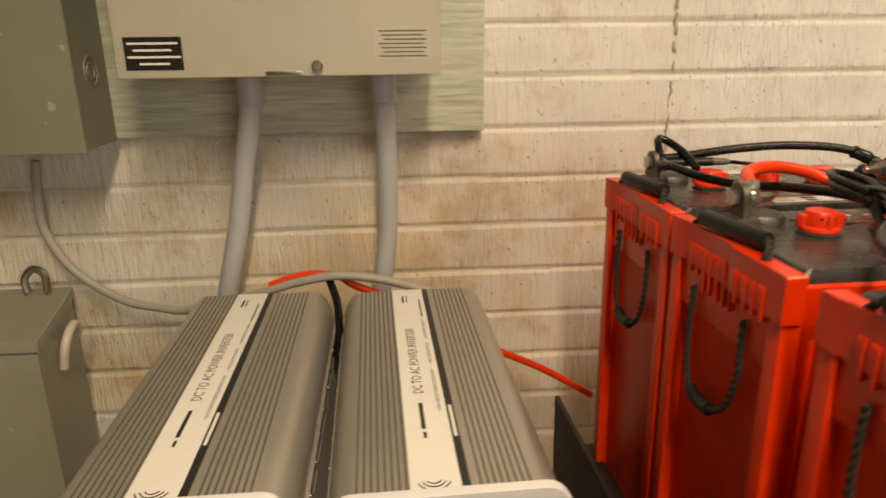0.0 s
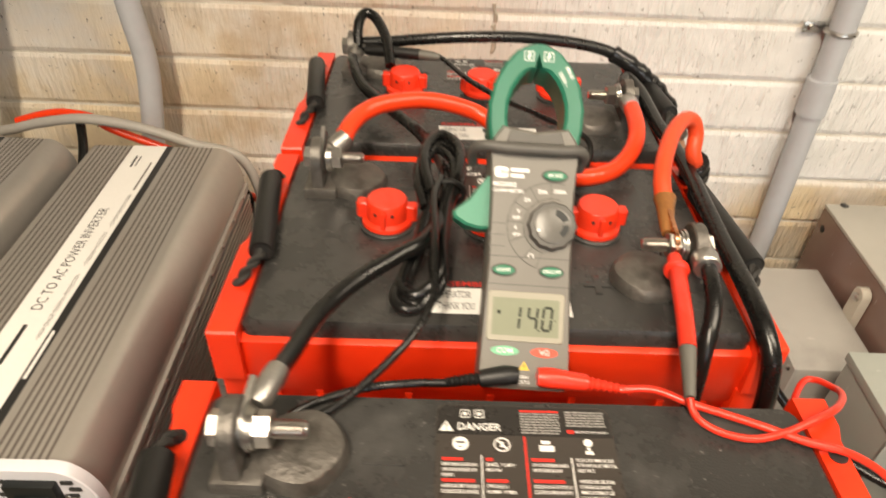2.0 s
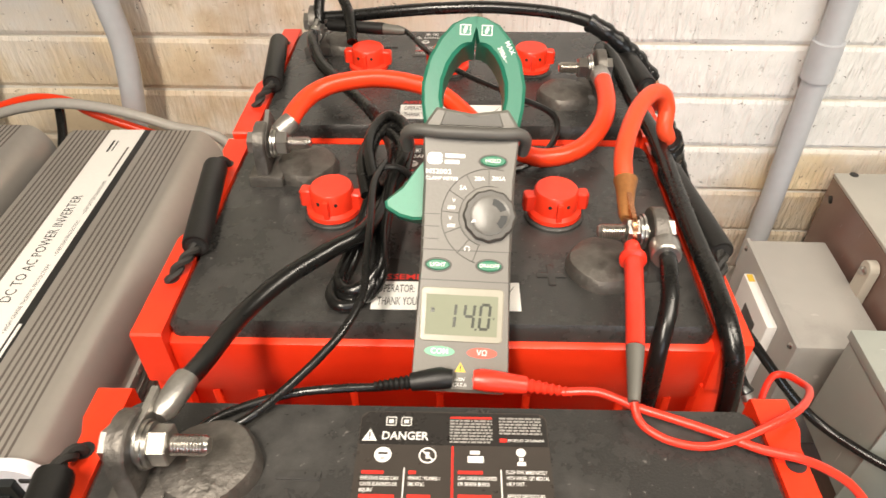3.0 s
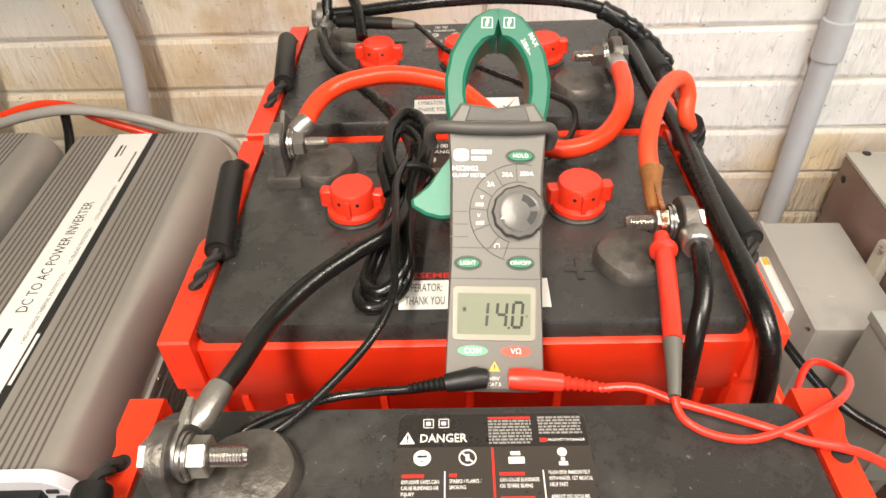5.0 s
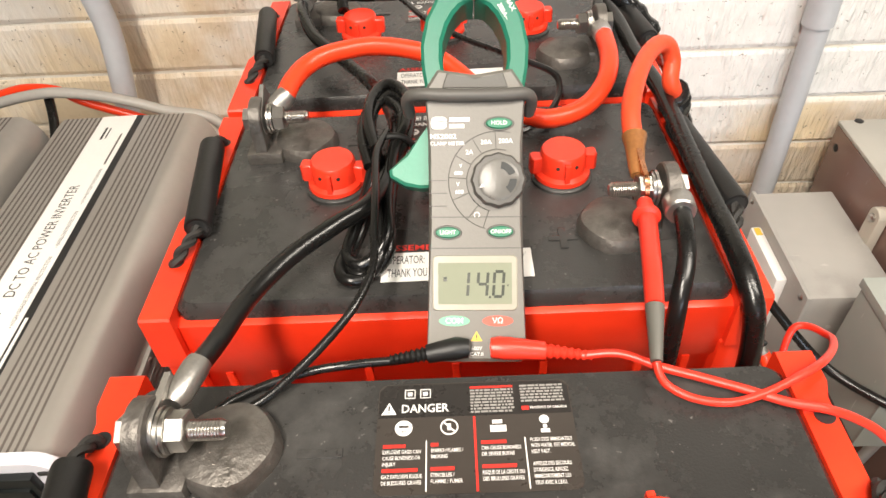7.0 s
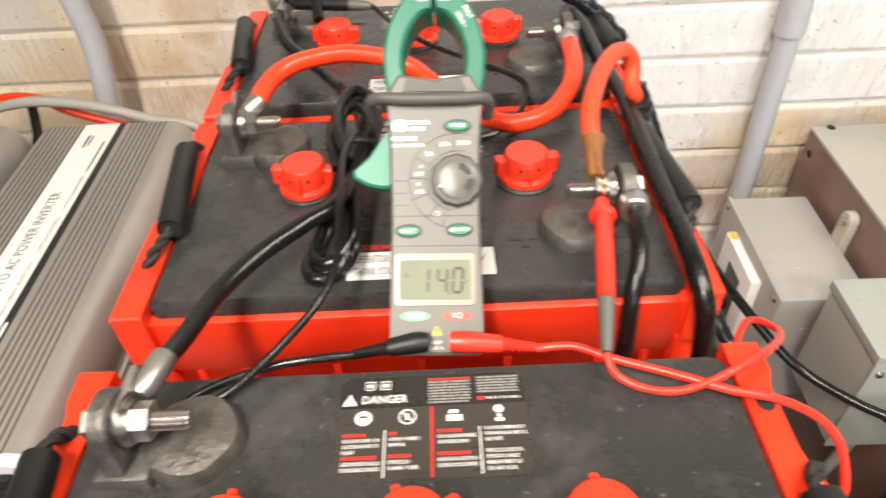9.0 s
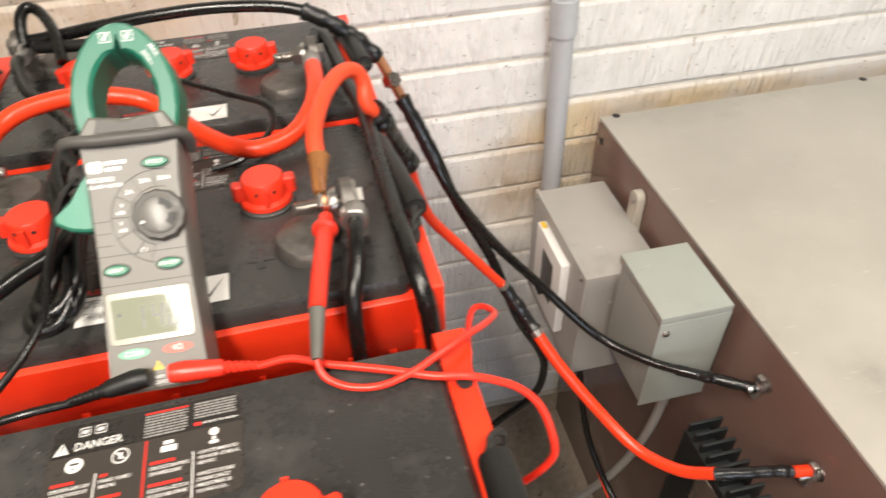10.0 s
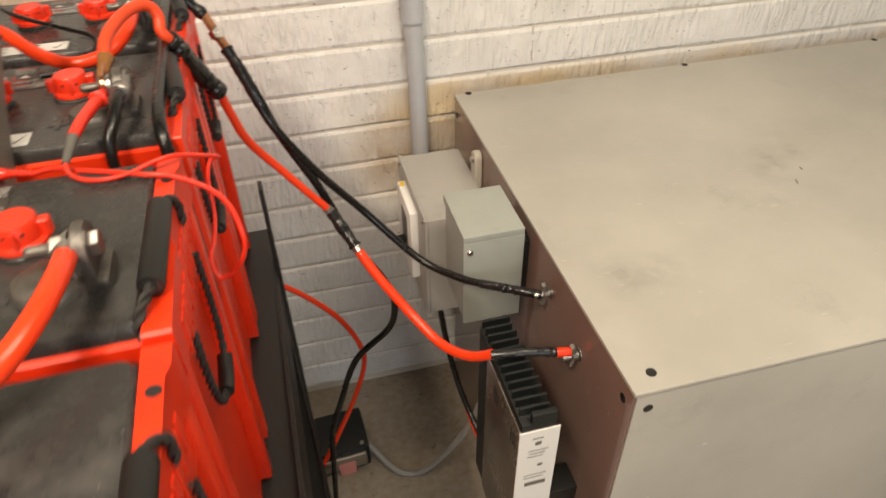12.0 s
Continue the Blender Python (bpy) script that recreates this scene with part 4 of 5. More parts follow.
        part("rope", rope(Mesh(), [(fx, -0.024, 0.4075), (fx, -0.039, 0.4075), ((fx + s * 0.1475) / 2, -0.048, 0.4050), (s * 0.1475, -0.055, 0.397), (s * 0.1475, -0.056, 0.380)]), M_ROPE, hd)
        part("rope", rope(Mesh(), [(bx, 0.035, 0.4075), (bx, 0.049, 0.4070), (s * 0.1480, 0.060, 0.399), (s * 0.1475, 0.0605, 0.380)]), M_ROPE, hd)
        x = s * 0.1535
        lp = part("hanging_rope", rope(Mesh(), [(x, 0.042, 0.345), (x, 0.044, 0.300), (x, 0.040, 0.262), (x, 0.026, 0.245), (x, 0.0, 0.243), (x, -0.030, 0.262), (x, -0.044, 0.300), (x, -0.043, 0.345)], 0.0024), M_ROPE, th, "hanging rope loop with a black rubber grip")
        part("rubber_grip", Mesh().tube([(x, 0.030, 0.2475), (x, 0.012, 0.2432), (x, -0.006, 0.2450)], 0.0062, 12, 4), M_RUBBER, lp)
    terminal(th).matrix_local = pose(-0.003, 0.002, 0)
    terminal(th).matrix_local = pose(0.001, 0.008, 0, 0, 0, 180)
    for i, x in enumerate((-0.0665, 0.0, 0.0665)):
        vent_cap(th, x, 0.006, (-6, 24, 4)[i])
    danger_label(th)
    lb = part("operator_label", Mesh().box(-0.036, 0.042, -0.0755, -0.0545, 0.4001, 0.4004), M_WHITE, th, "white label with black print under a red line")
    part("label_header", Mesh().box(-0.036, 0.042, -0.0545, -0.0480, 0.4001, 0.4004), M_INK, lb)
    words("ASSEMBLED BY:", 0.0058, pose(-0.0095, -0.0512, 0.4006), M_REDINK, lb, width=0.050, bold=0.012)
    words("OPERATOR:", 0.0085, pose(-0.0235, -0.0605, 0.4006), M_INK, lb, width=0.0195)
    words("THANK YOU", 0.0085, pose(-0.0225, -0.0700, 0.4006), M_INK, lb, width=0.0205)
    bars([(-0.006, 0.010, -0.0605, 0.006), (-0.005, 0.007, -0.0700, 0.006)], pose(0.005, 0, 0.4006), M_INK, lb)
    part("tick_mark", Mesh().slab([(0.024, -0.066), (0.027, -0.072), (0.0345, -0.057), (0.027, -0.069)], 0, 0.0001, pose(0.005, 0, 0.4005)), M_INK, lb)
    return th


rib_mesh = finish("rib", Mesh().box(-0.0022, 0.0022, -0.0022, 0.002, 0.003, 0.346, 0.0008), M_RED)
BX, BZ = 0.3825, 0.657
first = battery()
first.matrix_world = BANK @ pose(BX, 0.407, BZ)
for y, turn in ((0.184, 0.0), (0.603, 0.2), (-0.008, 0.3)):
    other = copy_thing(first, BANK @ pose(BX + (0.001 if y < 0.3 else 0.0), y, BZ + (0.004 if y == 0.184 else 0), 0, 0, turn))
    if y < 0.3:
        for sleeve in other.children:
            if sleeve.name.startswith("handle_sleeve") and sleeve.data.vertices[0].co.x > 0:
                sleeve.matrix_local = pose(0.1475, -0.030, 0, 0, 0, -8) @ pose(-0.1495, 0, 0)

# ---- heavy cables on the batteries ----


def lug(parent, tip, root, r, mat, label="crimped cable lug", spin=0.0):
    """A flat-tongued lug from its ring at tip to the cable at root."""
    m = along(root, tip)
    ln = (Vector(tip) - Vector(root)).length
    l = part("lug", Mesh().lathe([(r * 1.04, -0.004), (r * 1.14, 0.0), (r * 1.10, ln * 0.45), (r * 0.7, ln * 0.6)], m, 16), mat, parent, label)
    return l


def ring_tongue(parent, centre, towards, mat):
    """The tongue of a lug: a plate across x with a rounded end about centre."""
    c, d = Vector(centre), Vector(towards) - Vector(centre)
    d = Vector((0, d.y, d.z)).normalized()
    e = Vector((1, 0, 0)).cross(d)
    m = Matrix((d, e, Vector((1, 0, 0)))).transposed().to_4x4()
    m.translation = c
    out = [(0.0095 * math.cos(radians(a)), 0.0095 * math.sin(radians(a))) for a in range(60, 301, 15)] + [(0.020, -0.0065), (0.020, 0.0065)]
    return part("tongue", Mesh().slab(out, -0.0013, 0.0013, m, 0.0003), mat, parent)


def tape(parent, pts, r, mat=None, name="tape_wrap", label="glossy black tape wrapping", seed=1):
    rnd = random.Random(seed)
    guide = Mesh().tube(pts, 0.001, 3, 8, False)
    mid = [sum((Vector(guide.v[i * 3 + j]) for j in range(3)), Vector()) / 3 for i in range(len(guide.v) // 3)]
    return part(name, Mesh().tube(mid, [r * rnd.uniform(0.88, 1.14) for _ in mid], 12, 1), mat or M_TAPE, parent, label)


TZ = BZ + 0.4235
# orange-red jumper from the middle battery to the far one
c = cable("jumper_cable", "thick orange-red jumper cable between two batteries", [(0.2815, 0.4640, TZ + 0.007), (0.2855, 0.4785, 1.0915), (0.2935, 0.4940, 1.0945), (0.3088, 0.5043, 1.0970), (0.3350, 0.5137, 1.0960), (0.3623, 0.5149, 1.0910), (0.3821, 0.5103, 1.0840), (0.4100, 0.4840, 1.0720), (0.4365, 0.4640, 1.0670), (0.4568, 0.4629, 1.0670), (0.4745, 0.4725, 1.0700), (0.4873, 0.4889, 1.0770), (0.4928, 0.5100, 1.0820), (0.4940, 0.5390, TZ + 0.004)], 0.0062, M_REDCABLE, n=16, at=BANK)
lug(c, (0.2705, 0.4545, TZ), (0.2818, 0.4650, TZ + 0.0075), 0.0060, M_LUG)
ring_tongue(c, (0.2695, 0.4545, TZ), (0.2695, 0.466, TZ + 0.008), M_LUG)
lug(c, (0.4945, 0.564, TZ), (0.4935, 0.539, TZ + 0.004), 0.0062, M_LUG)
ring_tongue(c, (0.4945, 0.564, TZ), (0.4945, 0.538, TZ + 0.002), M_LUG)
# black cable from the far battery forward to the near one
c = cable("battery_cable", "thick black cable linking two battery terminals", [(0.2690, 0.628, TZ), (0.2726, 0.6059, 1.0820), (0.2850, 0.5723, 1.0780), (0.3085, 0.5403, 1.0750), (0.3317, 0.4966, 1.0800), (0.3505, 0.4456, 1.0840), (0.3525, 0.4050, 1.0850), (0.3443, 0.3650, 1.0850), (0.3250, 0.3466, 1.0830), (0.3048, 0.3278, 1.0800), (0.2898, 0.3048, 1.0780), (0.2817, 0.2765, 1.0800), (0.2788, 0.2600, 1.0850)], 0.0046, M_CABLE, n=16, at=BANK)
lug(c, (0.2715, 0.233, TZ + 0.004), (0.2788, 0.2600, 1.0850), 0.0050, M_LUG)
ring_tongue(c, (0.2720, 0.234, TZ + 0.004), (0.2720, 0.255, 1.086), M_LUG)
lug(c, (0.2715, 0.648, TZ), (0.2715, 0.626, TZ), 0.0052, M_LUG)
ring_tongue(c, (0.2715, 0.648, TZ), (0.2715, 0.62, TZ), M_LUG)
# black cable over the back of the far battery
c = cable("battery_cable", "black cable arching over the battery to a copper joint", [(0.2735, 0.650, TZ + 0.004), (0.2990, 0.6479, 1.0870), (0.3334, 0.6440, 1.0920), (0.3716, 0.6413, 1.0960), (0.4186, 0.6390, 1.0980), (0.4660, 0.6340, 1.0960), (0.4950, 0.6280, 1.0910), (0.5140, 0.6220, 1.0820), (0.5350, 0.6190, 1.0660), (0.5540, 0.6150, 1.0460)], 0.0050, M_CABLE, at=BANK)
tape(c, [(0.495, 0.628, 1.091), (0.514, 0.622, 1.082), (0.535, 0.619, 1.066), (0.554, 0.615, 1.046)], 0.0070)
j = part("copper_lug", Mesh().box(-0.0065, 0.0065, -0.0015, 0.0015, 0, 0.052, 0.001, along((0.553, 0.616, 1.048), (0.575, 0.601, 1.000))), M_COPPER, c, "bare copper joint")
part("joint_bolt", Mesh().slab(hexagon(0.0072), -0.006, 0.006, pose(0.563, 0.609, 1.026, 60, 0, 30), 0.0006), M_ZINC, j)
cable("battery_cable", "short black cable loop at the far battery terminal", [(0.272, 0.640, 1.084), (0.2725, 0.655, 1.100), (0.278, 0.665, 1.106), (0.288, 0.660, 1.102), (0.298, 0.640, 1.092), (0.303, 0.615, 1.078)], 0.0046, M_CABLE, at=BANK)
c = cable("test_wire", "thin black wire lying across the far battery", [(0.276, 0.645, TZ), (0.300, 0.637, 1.082), (0.328, 0.630, 1.083), (0.3461, 0.6253, 1.0830), (0.3685, 0.5784, 1.0850), (0.3943, 0.5441, 1.0850), (0.4261, 0.5192, 1.0820), (0.4538, 0.5097, 1.0740), (0.4589, 0.4966, 1.0680), (0.4513, 0.4770, 1.0640), (0.4347, 0.4587, 1.0620), (0.415, 0.452, 1.062)], 0.0022, M_CABLE, "wire", 8, at=BANK)
part("clip_end", Mesh().tube([(0.327, 0.6303, 1.083), (0.340, 0.627, 1.083), (0.346, 0.6253, 1.083)], [0.0046, 0.0040, 0.0026], 12, 2), M_GREYTIP, c, "pale grey clip end")
part("sleeve", Mesh().tube([(0.280, 0.644, TZ), (0.300, 0.637, 1.082), (0.328, 0.630, 1.083)], 0.0050, 12, 6), M_RUBBER, c, "black rubber clip sleeve")
# black cable from the far battery's positive end down the east side
c = cable("battery_cable", "thick black cable running along the battery ends", [(0.4965, 0.575, TZ), (0.502, 0.597, 1.082), (0.511, 0.580, 1.078), (0.516, 0.530, 1.073), (0.522, 0.480, 1.071), (0.5225, 0.401, 1.069), (0.523, 0.345, 1.068), (0.5245, 0.316, 1.062), (0.527, 0.303, 1.045), (0.529, 0.297, 1.0), (0.529, 0.295, 0.90)], 0.0053, M_CABLE, n=16, at=BANK)
cable("battery_cable", "black cable dropping into the gap between batteries", [(0.4985, 0.354, TZ), (0.4965, 0.339, TZ + 0.001), (0.4935, 0.320, 1.075), (0.488, 0.304, 1.060), (0.487, 0.297, 1.02), (0.487, 0.297, 0.92)], 0.0044, M_CABLE, n=16, at=BANK)
lg = thing("cable_lug", "tinned crimp lug on the middle battery terminal", "lug", at=BANK)
part("barrel", Mesh().lathe([(0.0070, 0), (0.0078, 0.001), (0.0078, 0.010), (0.0052, 0.016)], along((0.4970, 0.347, TZ + 0.001), (0.4995, 0.371, TZ)), 16), M_LUG, lg)
ring_tongue(lg, (0.5005, 0.373, TZ), (0.5005, 0.355, TZ), M_LUG)
# red shrink-tube cable from the middle battery round to the east side
c = cable("charge_cable", "orange-red sleeved charge cable running from the battery to the steel cabinet", [(0.4840, 0.4006, 1.0905), (0.4842, 0.4124, 1.0970), (0.4880, 0.4273, 1.1030), (0.4978, 0.4507, 1.1080), (0.5095, 0.4690, 1.1090), (0.5190, 0.4770, 1.1050), (0.5240, 0.4774, 1.0950), (0.5235, 0.472, 1.084), (0.528, 0.474, 1.074), (0.537, 0.489, 1.050), (0.546, 0.507, 1.022)], 0.0053, M_SHRINK, n=16, at=BANK)
part("crimp_sleeve", Mesh().lathe([(0.0032, 0), (0.0040, 0.004), (0.0054, 0.020), (0.0068, 0.027)], along((0.4815, 0.376, 1.0835), (0.4848, 0.402, 1.0908)), 16), M_BROWN, c, "amber crimp sleeve")
ring_tongue(c, (0.4840, 0.371, TZ), (0.4840, 0.388, TZ + 0.005), M_COPPER)
tape(c, [(0.5275, 0.474, 1.075), (0.532, 0.480, 1.064), (0.540, 0.497, 1.038), (0.551, 0.512, 1.010), (0.558, 0.520, 0.995)], 0.0095, seed=3)
part("red_cable", Mesh().tube([(0.558, 0.520, 0.995), (0.564, 0.525, 0.965), (0.576, 0.531, 0.925), (0.606, 0.536, 0.878), (0.638, 0.543, 0.828), (0.656, 0.548, 0.800)], 0.0050, 12, 8), M_REDCABLE, c, "red cable")
part("solder_end", Mesh().tube([(0.653, 0.547, 0.804), (0.661, 0.547, 0.793)], 0.0062, 12, 1), M_LUG, c)
tape(c, [(0.658, 0.5475, 0.7965), (0.671, 0.532, 0.774), (0.682, 0.514, 0.757)], 0.0080, seed=4)
part("solder_end", Mesh().tube([(0.681, 0.515, 0.758), (0.687, 0.506, 0.750)], 0.0062, 12, 1), M_LUG, c)
part("red_cable", Mesh().tube([(0.685, 0.509, 0.753), (0.703, 0.486, 0.724), (0.7385, 0.448, 0.678), (0.768, 0.404, 0.656), (0.795, 0.366, 0.664), (0.818, 0.343, 0.685)], 0.0066, 14, 8), M_REDCABLE, c, "red cable")
tape(c, [(0.816, 0.344, 0.683), (0.845, 0.336, 0.6855), (0.875, 0.331, 0.684), (0.898, 0.327, 0.680)], 0.0062, seed=5)
part("red_cable", Mesh().tube([(0.897, 0.327, 0.680), (0.915, 0.3245, 0.6785)], 0.0064, 12, 1), M_REDCABLE, c)
# black pair from the copper joint
c = cable("charge_cable", "black charge cable running from the copper joint to the steel cabinet", [(0.575, 0.601, 1.0), (0.590, 0.585, 0.960), (0.6075, 0.571, 0.917), (0.652, 0.572, 0.842), (0.706, 0.580, 0.765), (0.773, 0.540, 0.694), (0.820, 0.494, 0.684), (0.862, 0.459, 0.687), (0.916, 0.4225, 0.688)], 0.0054, M_CABLE, at=BANK)
tape(c, [(0.570, 0.605, 1.010), (0.583, 0.593, 0.980), (0.597, 0.580, 0.943)], 0.0072, seed=6)
tape(c, [(0.845, 0.472, 0.6850), (0.862, 0.459, 0.687), (0.870, 0.453, 0.6873), (0.880, 0.447, 0.6875), (0.898, 0.434, 0.688), (0.914, 0.424, 0.688)], 0.0066, seed=7)
cable("charge_cable", "black cable hanging from the copper joint to the floor", [(0.575, 0.601, 0.998), (0.594, 0.583, 0.957), (0.612, 0.574, 0.905), (0.650, 0.570, 0.82), (0.690, 0.585, 0.70), (0.728, 0.598, 0.615), (0.742, 0.604, 0.56), (0.730, 0.606, 0.50), (0.668, 0.610, 0.435), (0.632, 0.625, 0.32), (0.605, 0.640, 0.213), (0.592, 0.650, 0.06), (0.585, 0.655, -0.035)], 0.0056, M_CABLE, at=BANK)
c = cable("jumper_cable", "thick orange-red jumper cable running on to the front battery", [(0.4900, 0.136, TZ + 0.006), (0.4900, 0.112, 1.090), (0.485, 0.085, 1.090), (0.474, 0.062, 1.086), (0.455, 0.044, 1.078), (0.425, 0.030, 1.070), (0.370, 0.022, 1.068), (0.318, 0.028, 1.074), (0.283, 0.036, TZ)], 0.0062, M_REDCABLE, n=16, at=BANK)
lug(c, (0.4935, 0.146, TZ + 0.004), (0.4900, 0.137, TZ + 0.006), 0.0062, M_LUG)
ring_tongue(c, (0.4935, 0.143, TZ + 0.003), (0.4935, 0.13, TZ + 0.004), M_LUG)

# ---- clamp meter leaning against the middle battery ----
UP = Vector((0.036, 0.700, 0.713)).normalized()
ACROSS = UP.cross(Vector((0, -1, 1))).normalized()
MM = Matrix((ACROSS, UP, ACROSS.cross(UP))).transposed().to_4x4()
MM.translation = (0.3928, 0.2805, 1.0555)
meter = thing("clamp_meter", "grey and green digital clamp meter leaning between two batteries", "clamp meter", at=BANK @ MM)


def ellipse(cx, cy, a, b, n=24):
    return [(cx + a * math.cos(2 * math.pi * i / n), cy + b * math.sin(2 * math.pi * i / n)) for i in range(n)]


body_out = [(-0.020, 0.0), (0.020, 0.0), (0.0225, 0.003), (0.0218, 0.030), (0.0212, 0.062), (0.0215, 0.100), (0.0225, 0.116), (0.0232, 0.124), (0.0170, 0.1335),
            (0.010, 0.1325), (0.0, 0.131), (-0.010, 0.1325), (-0.0170, 0.1335), (-0.0232, 0.124), (-0.0225, 0.116), (-0.0215, 0.100), (-0.0212, 0.062), (-0.0218, 0.030), (-0.0225, 0.003)]
part("body", Mesh().slab(body_out, -0.030, 0.0, None, 0.0018), M_METER, meter)
part("thumb_panel", Mesh().slab([(-0.0150, 0.1245), (0.0150, 0.1245), (0.0128, 0.1312), (0.008, 0.1300), (0, 0.129), (-0.008, 0.1300), (-0.0128, 0.1312)], -0.001, 0.0006, None, 0.0005), M_METERDARK, meter)
part("finger_guard", Mesh().tube([(-0.0310, 0.1165, -0.016), (-0.0315, 0.1200, -0.006), (-0.0270, 0.1215, 0.0008), (-0.012, 0.1205, 0.0030), (0.012, 0.1205, 0.0030), (0.0225, 0.1213, 0.0010), (0.0262, 0.1198, -0.006), (0.0258, 0.1165, -0.016)], 0.0029, 12, 5), M_METERDARK, meter, "dark grey finger guard")
outer = [(-0.0225, 0.1235), (-0.0245, 0.135), (-0.0250, 0.1455), (-0.0225, 0.158), (-0.0175, 0.168), (-0.0115, 0.1755), (-0.0045, 0.1792), (-0.0004, 0.1797)]
inner = [(-0.0135, 0.1300), (-0.0150, 0.138), (-0.0148, 0.1465), (-0.0125, 0.1545), (-0.0095, 0.1600), (-0.0060, 0.1640), (-0.0030, 0.1655), (-0.0004, 0.1657)]
for s in (-1, 1):
    vs, fs = [], []
    n = len(outer)
    for k, ((ox, oy), (ix, iy)) in enumerate(zip(outer, inner)):
        e = 0.0016
        vs += [(s * -ox, oy, -0.026), (s * -ix, iy, -0.026), (s * -ix, iy, -0.0045), (s * -(ix - e), iy + e * 0.4, -0.0030), (s * -(ox + e), oy - e * 0.4, -0.0030), (s * -ox, oy, -0.0045)]
    for k in range(n - 1):
        for j in range(6):
            q = (k * 6 + j, k * 6 + (j + 1) % 6, (k + 1) * 6 + (j + 1) % 6, (k + 1) * 6 + j)
            fs.append(q if s > 0 else q[::-1])
    fs += [tuple(range(6)), tuple((n - 1) * 6 + j for j in range(5, -1, -1))]
    jaw = part("jaw", Mesh().add(vs, fs), M_JAW, meter, "green clamp jaw")
    sq = Mesh()
    cx, cy = s * 0.0052, 0.1722
    for q in ((-0.0026, 0.0026, -0.0026, -0.0022), (-0.0026, 0.0026, 0.0022, 0.0026), (-0.0026, -0.0022, -0.0026, 0.0026), (0.0022, 0.0026, -0.0026, 0.0026), (-0.0003, 0.0009, -0.0002, 0.0018), (-0.0009, 0.0003, -0.0016, 0.0004)):
        sq.box(cx + q[0], cx + q[1], cy + q[2], cy + q[3], -0.0030, -0.0028)
    part("hazard_symbol", sq, M_WHITEINK, jaw)
    if s > 0:
        words("MAX", 0.0033, pose(0.0165, 0.1640, -0.0027, 0, 0, -62), M_WHITEINK, jaw, bold=0.01)
        words("200A~", 0.0031, pose(0.0133, 0.1605, -0.0027, 0, 0, -62), M_WHITEINK, jaw, bold=0.01)
part("trigger", Mesh().slab([(-0.0205, 0.1105), (-0.0250, 0.1050), (-0.0315, 0.0960), (-0.0400, 0.0880), (-0.0395, 0.0850), (-0.0330, 0.0810), (-0.0255, 0.0795), (-0.0205, 0.0800)][::-1], -0.022, -0.006, None, 0.0015), M_TRIGGER, meter, "pale green jaw trigger")
part("seam_line", Mesh().box(-0.0207, 0.0207, 0.0653, 0.0658, -0.001, 0.0001).box(-0.0207, 0.0207, 0.0512, 0.0517, -0.001, 0.0001), M_METERDARK, meter)
part("grip_line", Mesh().box(-0.0212, -0.0130, 0.0762, 0.0766, -0.001, 0.0002).box(-0.0212, -0.0130, 0.0704, 0.0708, -0.001, 0.0002).box(-0.0212, -0.0130, 0.0820, 0.0824, -0.001, 0.0002), M_METERDARK, meter)
dial = part("dial", Mesh().lathe([(0.0122, 0), (0.0122, 0.003), (0.0112, 0.0045), (0.006, 0.0050)], pose(0.0102, 0.0820, 0), 40, 0.03, 12), M_METERDARK, meter, "dark rotary selector dial")
part("dial_face", Mesh().lathe([(0.0092, 0.0045), (0.0092, 0.0052), (0.0078, 0.0057)], pose(0.0102, 0.0820, 0), 32), M_DIAL, dial, "paler worn dial face")
part("dial_recess", Mesh().slab([(0.0022 * math.cos(radians(a)) * 3.6 + 0.0102, 0.0022 * math.sin(radians(a)) * 3.6 + 0.0820) for a in range(20, 81, 10)] + [(0.0048 * math.cos(radians(a)) + 0.0102, 0.0048 * math.sin(radians(a)) + 0.0820) for a in range(80, 19, -10)], 0.0050, 0.0060), M_BLACK, dial)
part("dial_recess", Mesh().slab([(0.0080 * math.cos(radians(a)) + 0.0102, 0.0080 * math.sin(radians(a)) + 0.0820) for a in range(-50, 1, 10)] + [(0.0048 * math.cos(radians(a)) + 0.0102, 0.0048 * math.sin(radians(a)) + 0.0820) for a in range(0, -51, -10)], 0.0050, 0.0060), M_BLACK, dial)
part("pointer", Mesh().slab([(0.0015, 0.0782), (0.0040, 0.0787), (0.0030, 0.0800)], 0.0050, 0.0060), M_WHITEINK, dial)
for r in (0.0142, 0.0225):
    part("scale_line", Mesh().tube([(0.0102 + r * math.cos(radians(a)), 0.0820 + r * math.sin(radians(a)), 0.0) for a in range(75, 256, 6)], 0.00022, 5, 1), M_METERDARK, meter)
for a in (93, 121, 149, 176, 203, 231, 252):
    part("scale_line", Mesh().tube([(0.0102 + r * math.cos(radians(a)), 0.0820 + r * math.sin(radians(a)), 0.0) for r in (0.0142, 0.0225)], 0.0002, 5, 1), M_METERDARK, meter)
for txt, a, sz in (("200A", 79, 0.0030), ("20A", 107, 0.0030), ("2A", 135, 0.0030), ("V", 158, 0.0026), ("600", 169, 0.0026), ("V", 185, 0.0026), ("600", 196, 0.0026)):
    words(txt, sz, pose(0.0102 + 0.0183 * math.cos(radians(a)), 0.0820 + 0.0183 * math.sin(radians(a)), 0.0002), M_WHITEINK, meter, "scale_text", bold=0.008)
part("scale_text", Mesh().tube([(0.0102 + 0.0183 * math.cos(radians(238)) + 0.0012 * math.cos(radians(a)), 0.0820 + 0.0183 * math.sin(radians(238)) + 0.0012 * math.sin(radians(a)), 0.0001) for a in range(-50, 231, 20)], 0.0002, 5, 1), M_WHITEINK, meter)
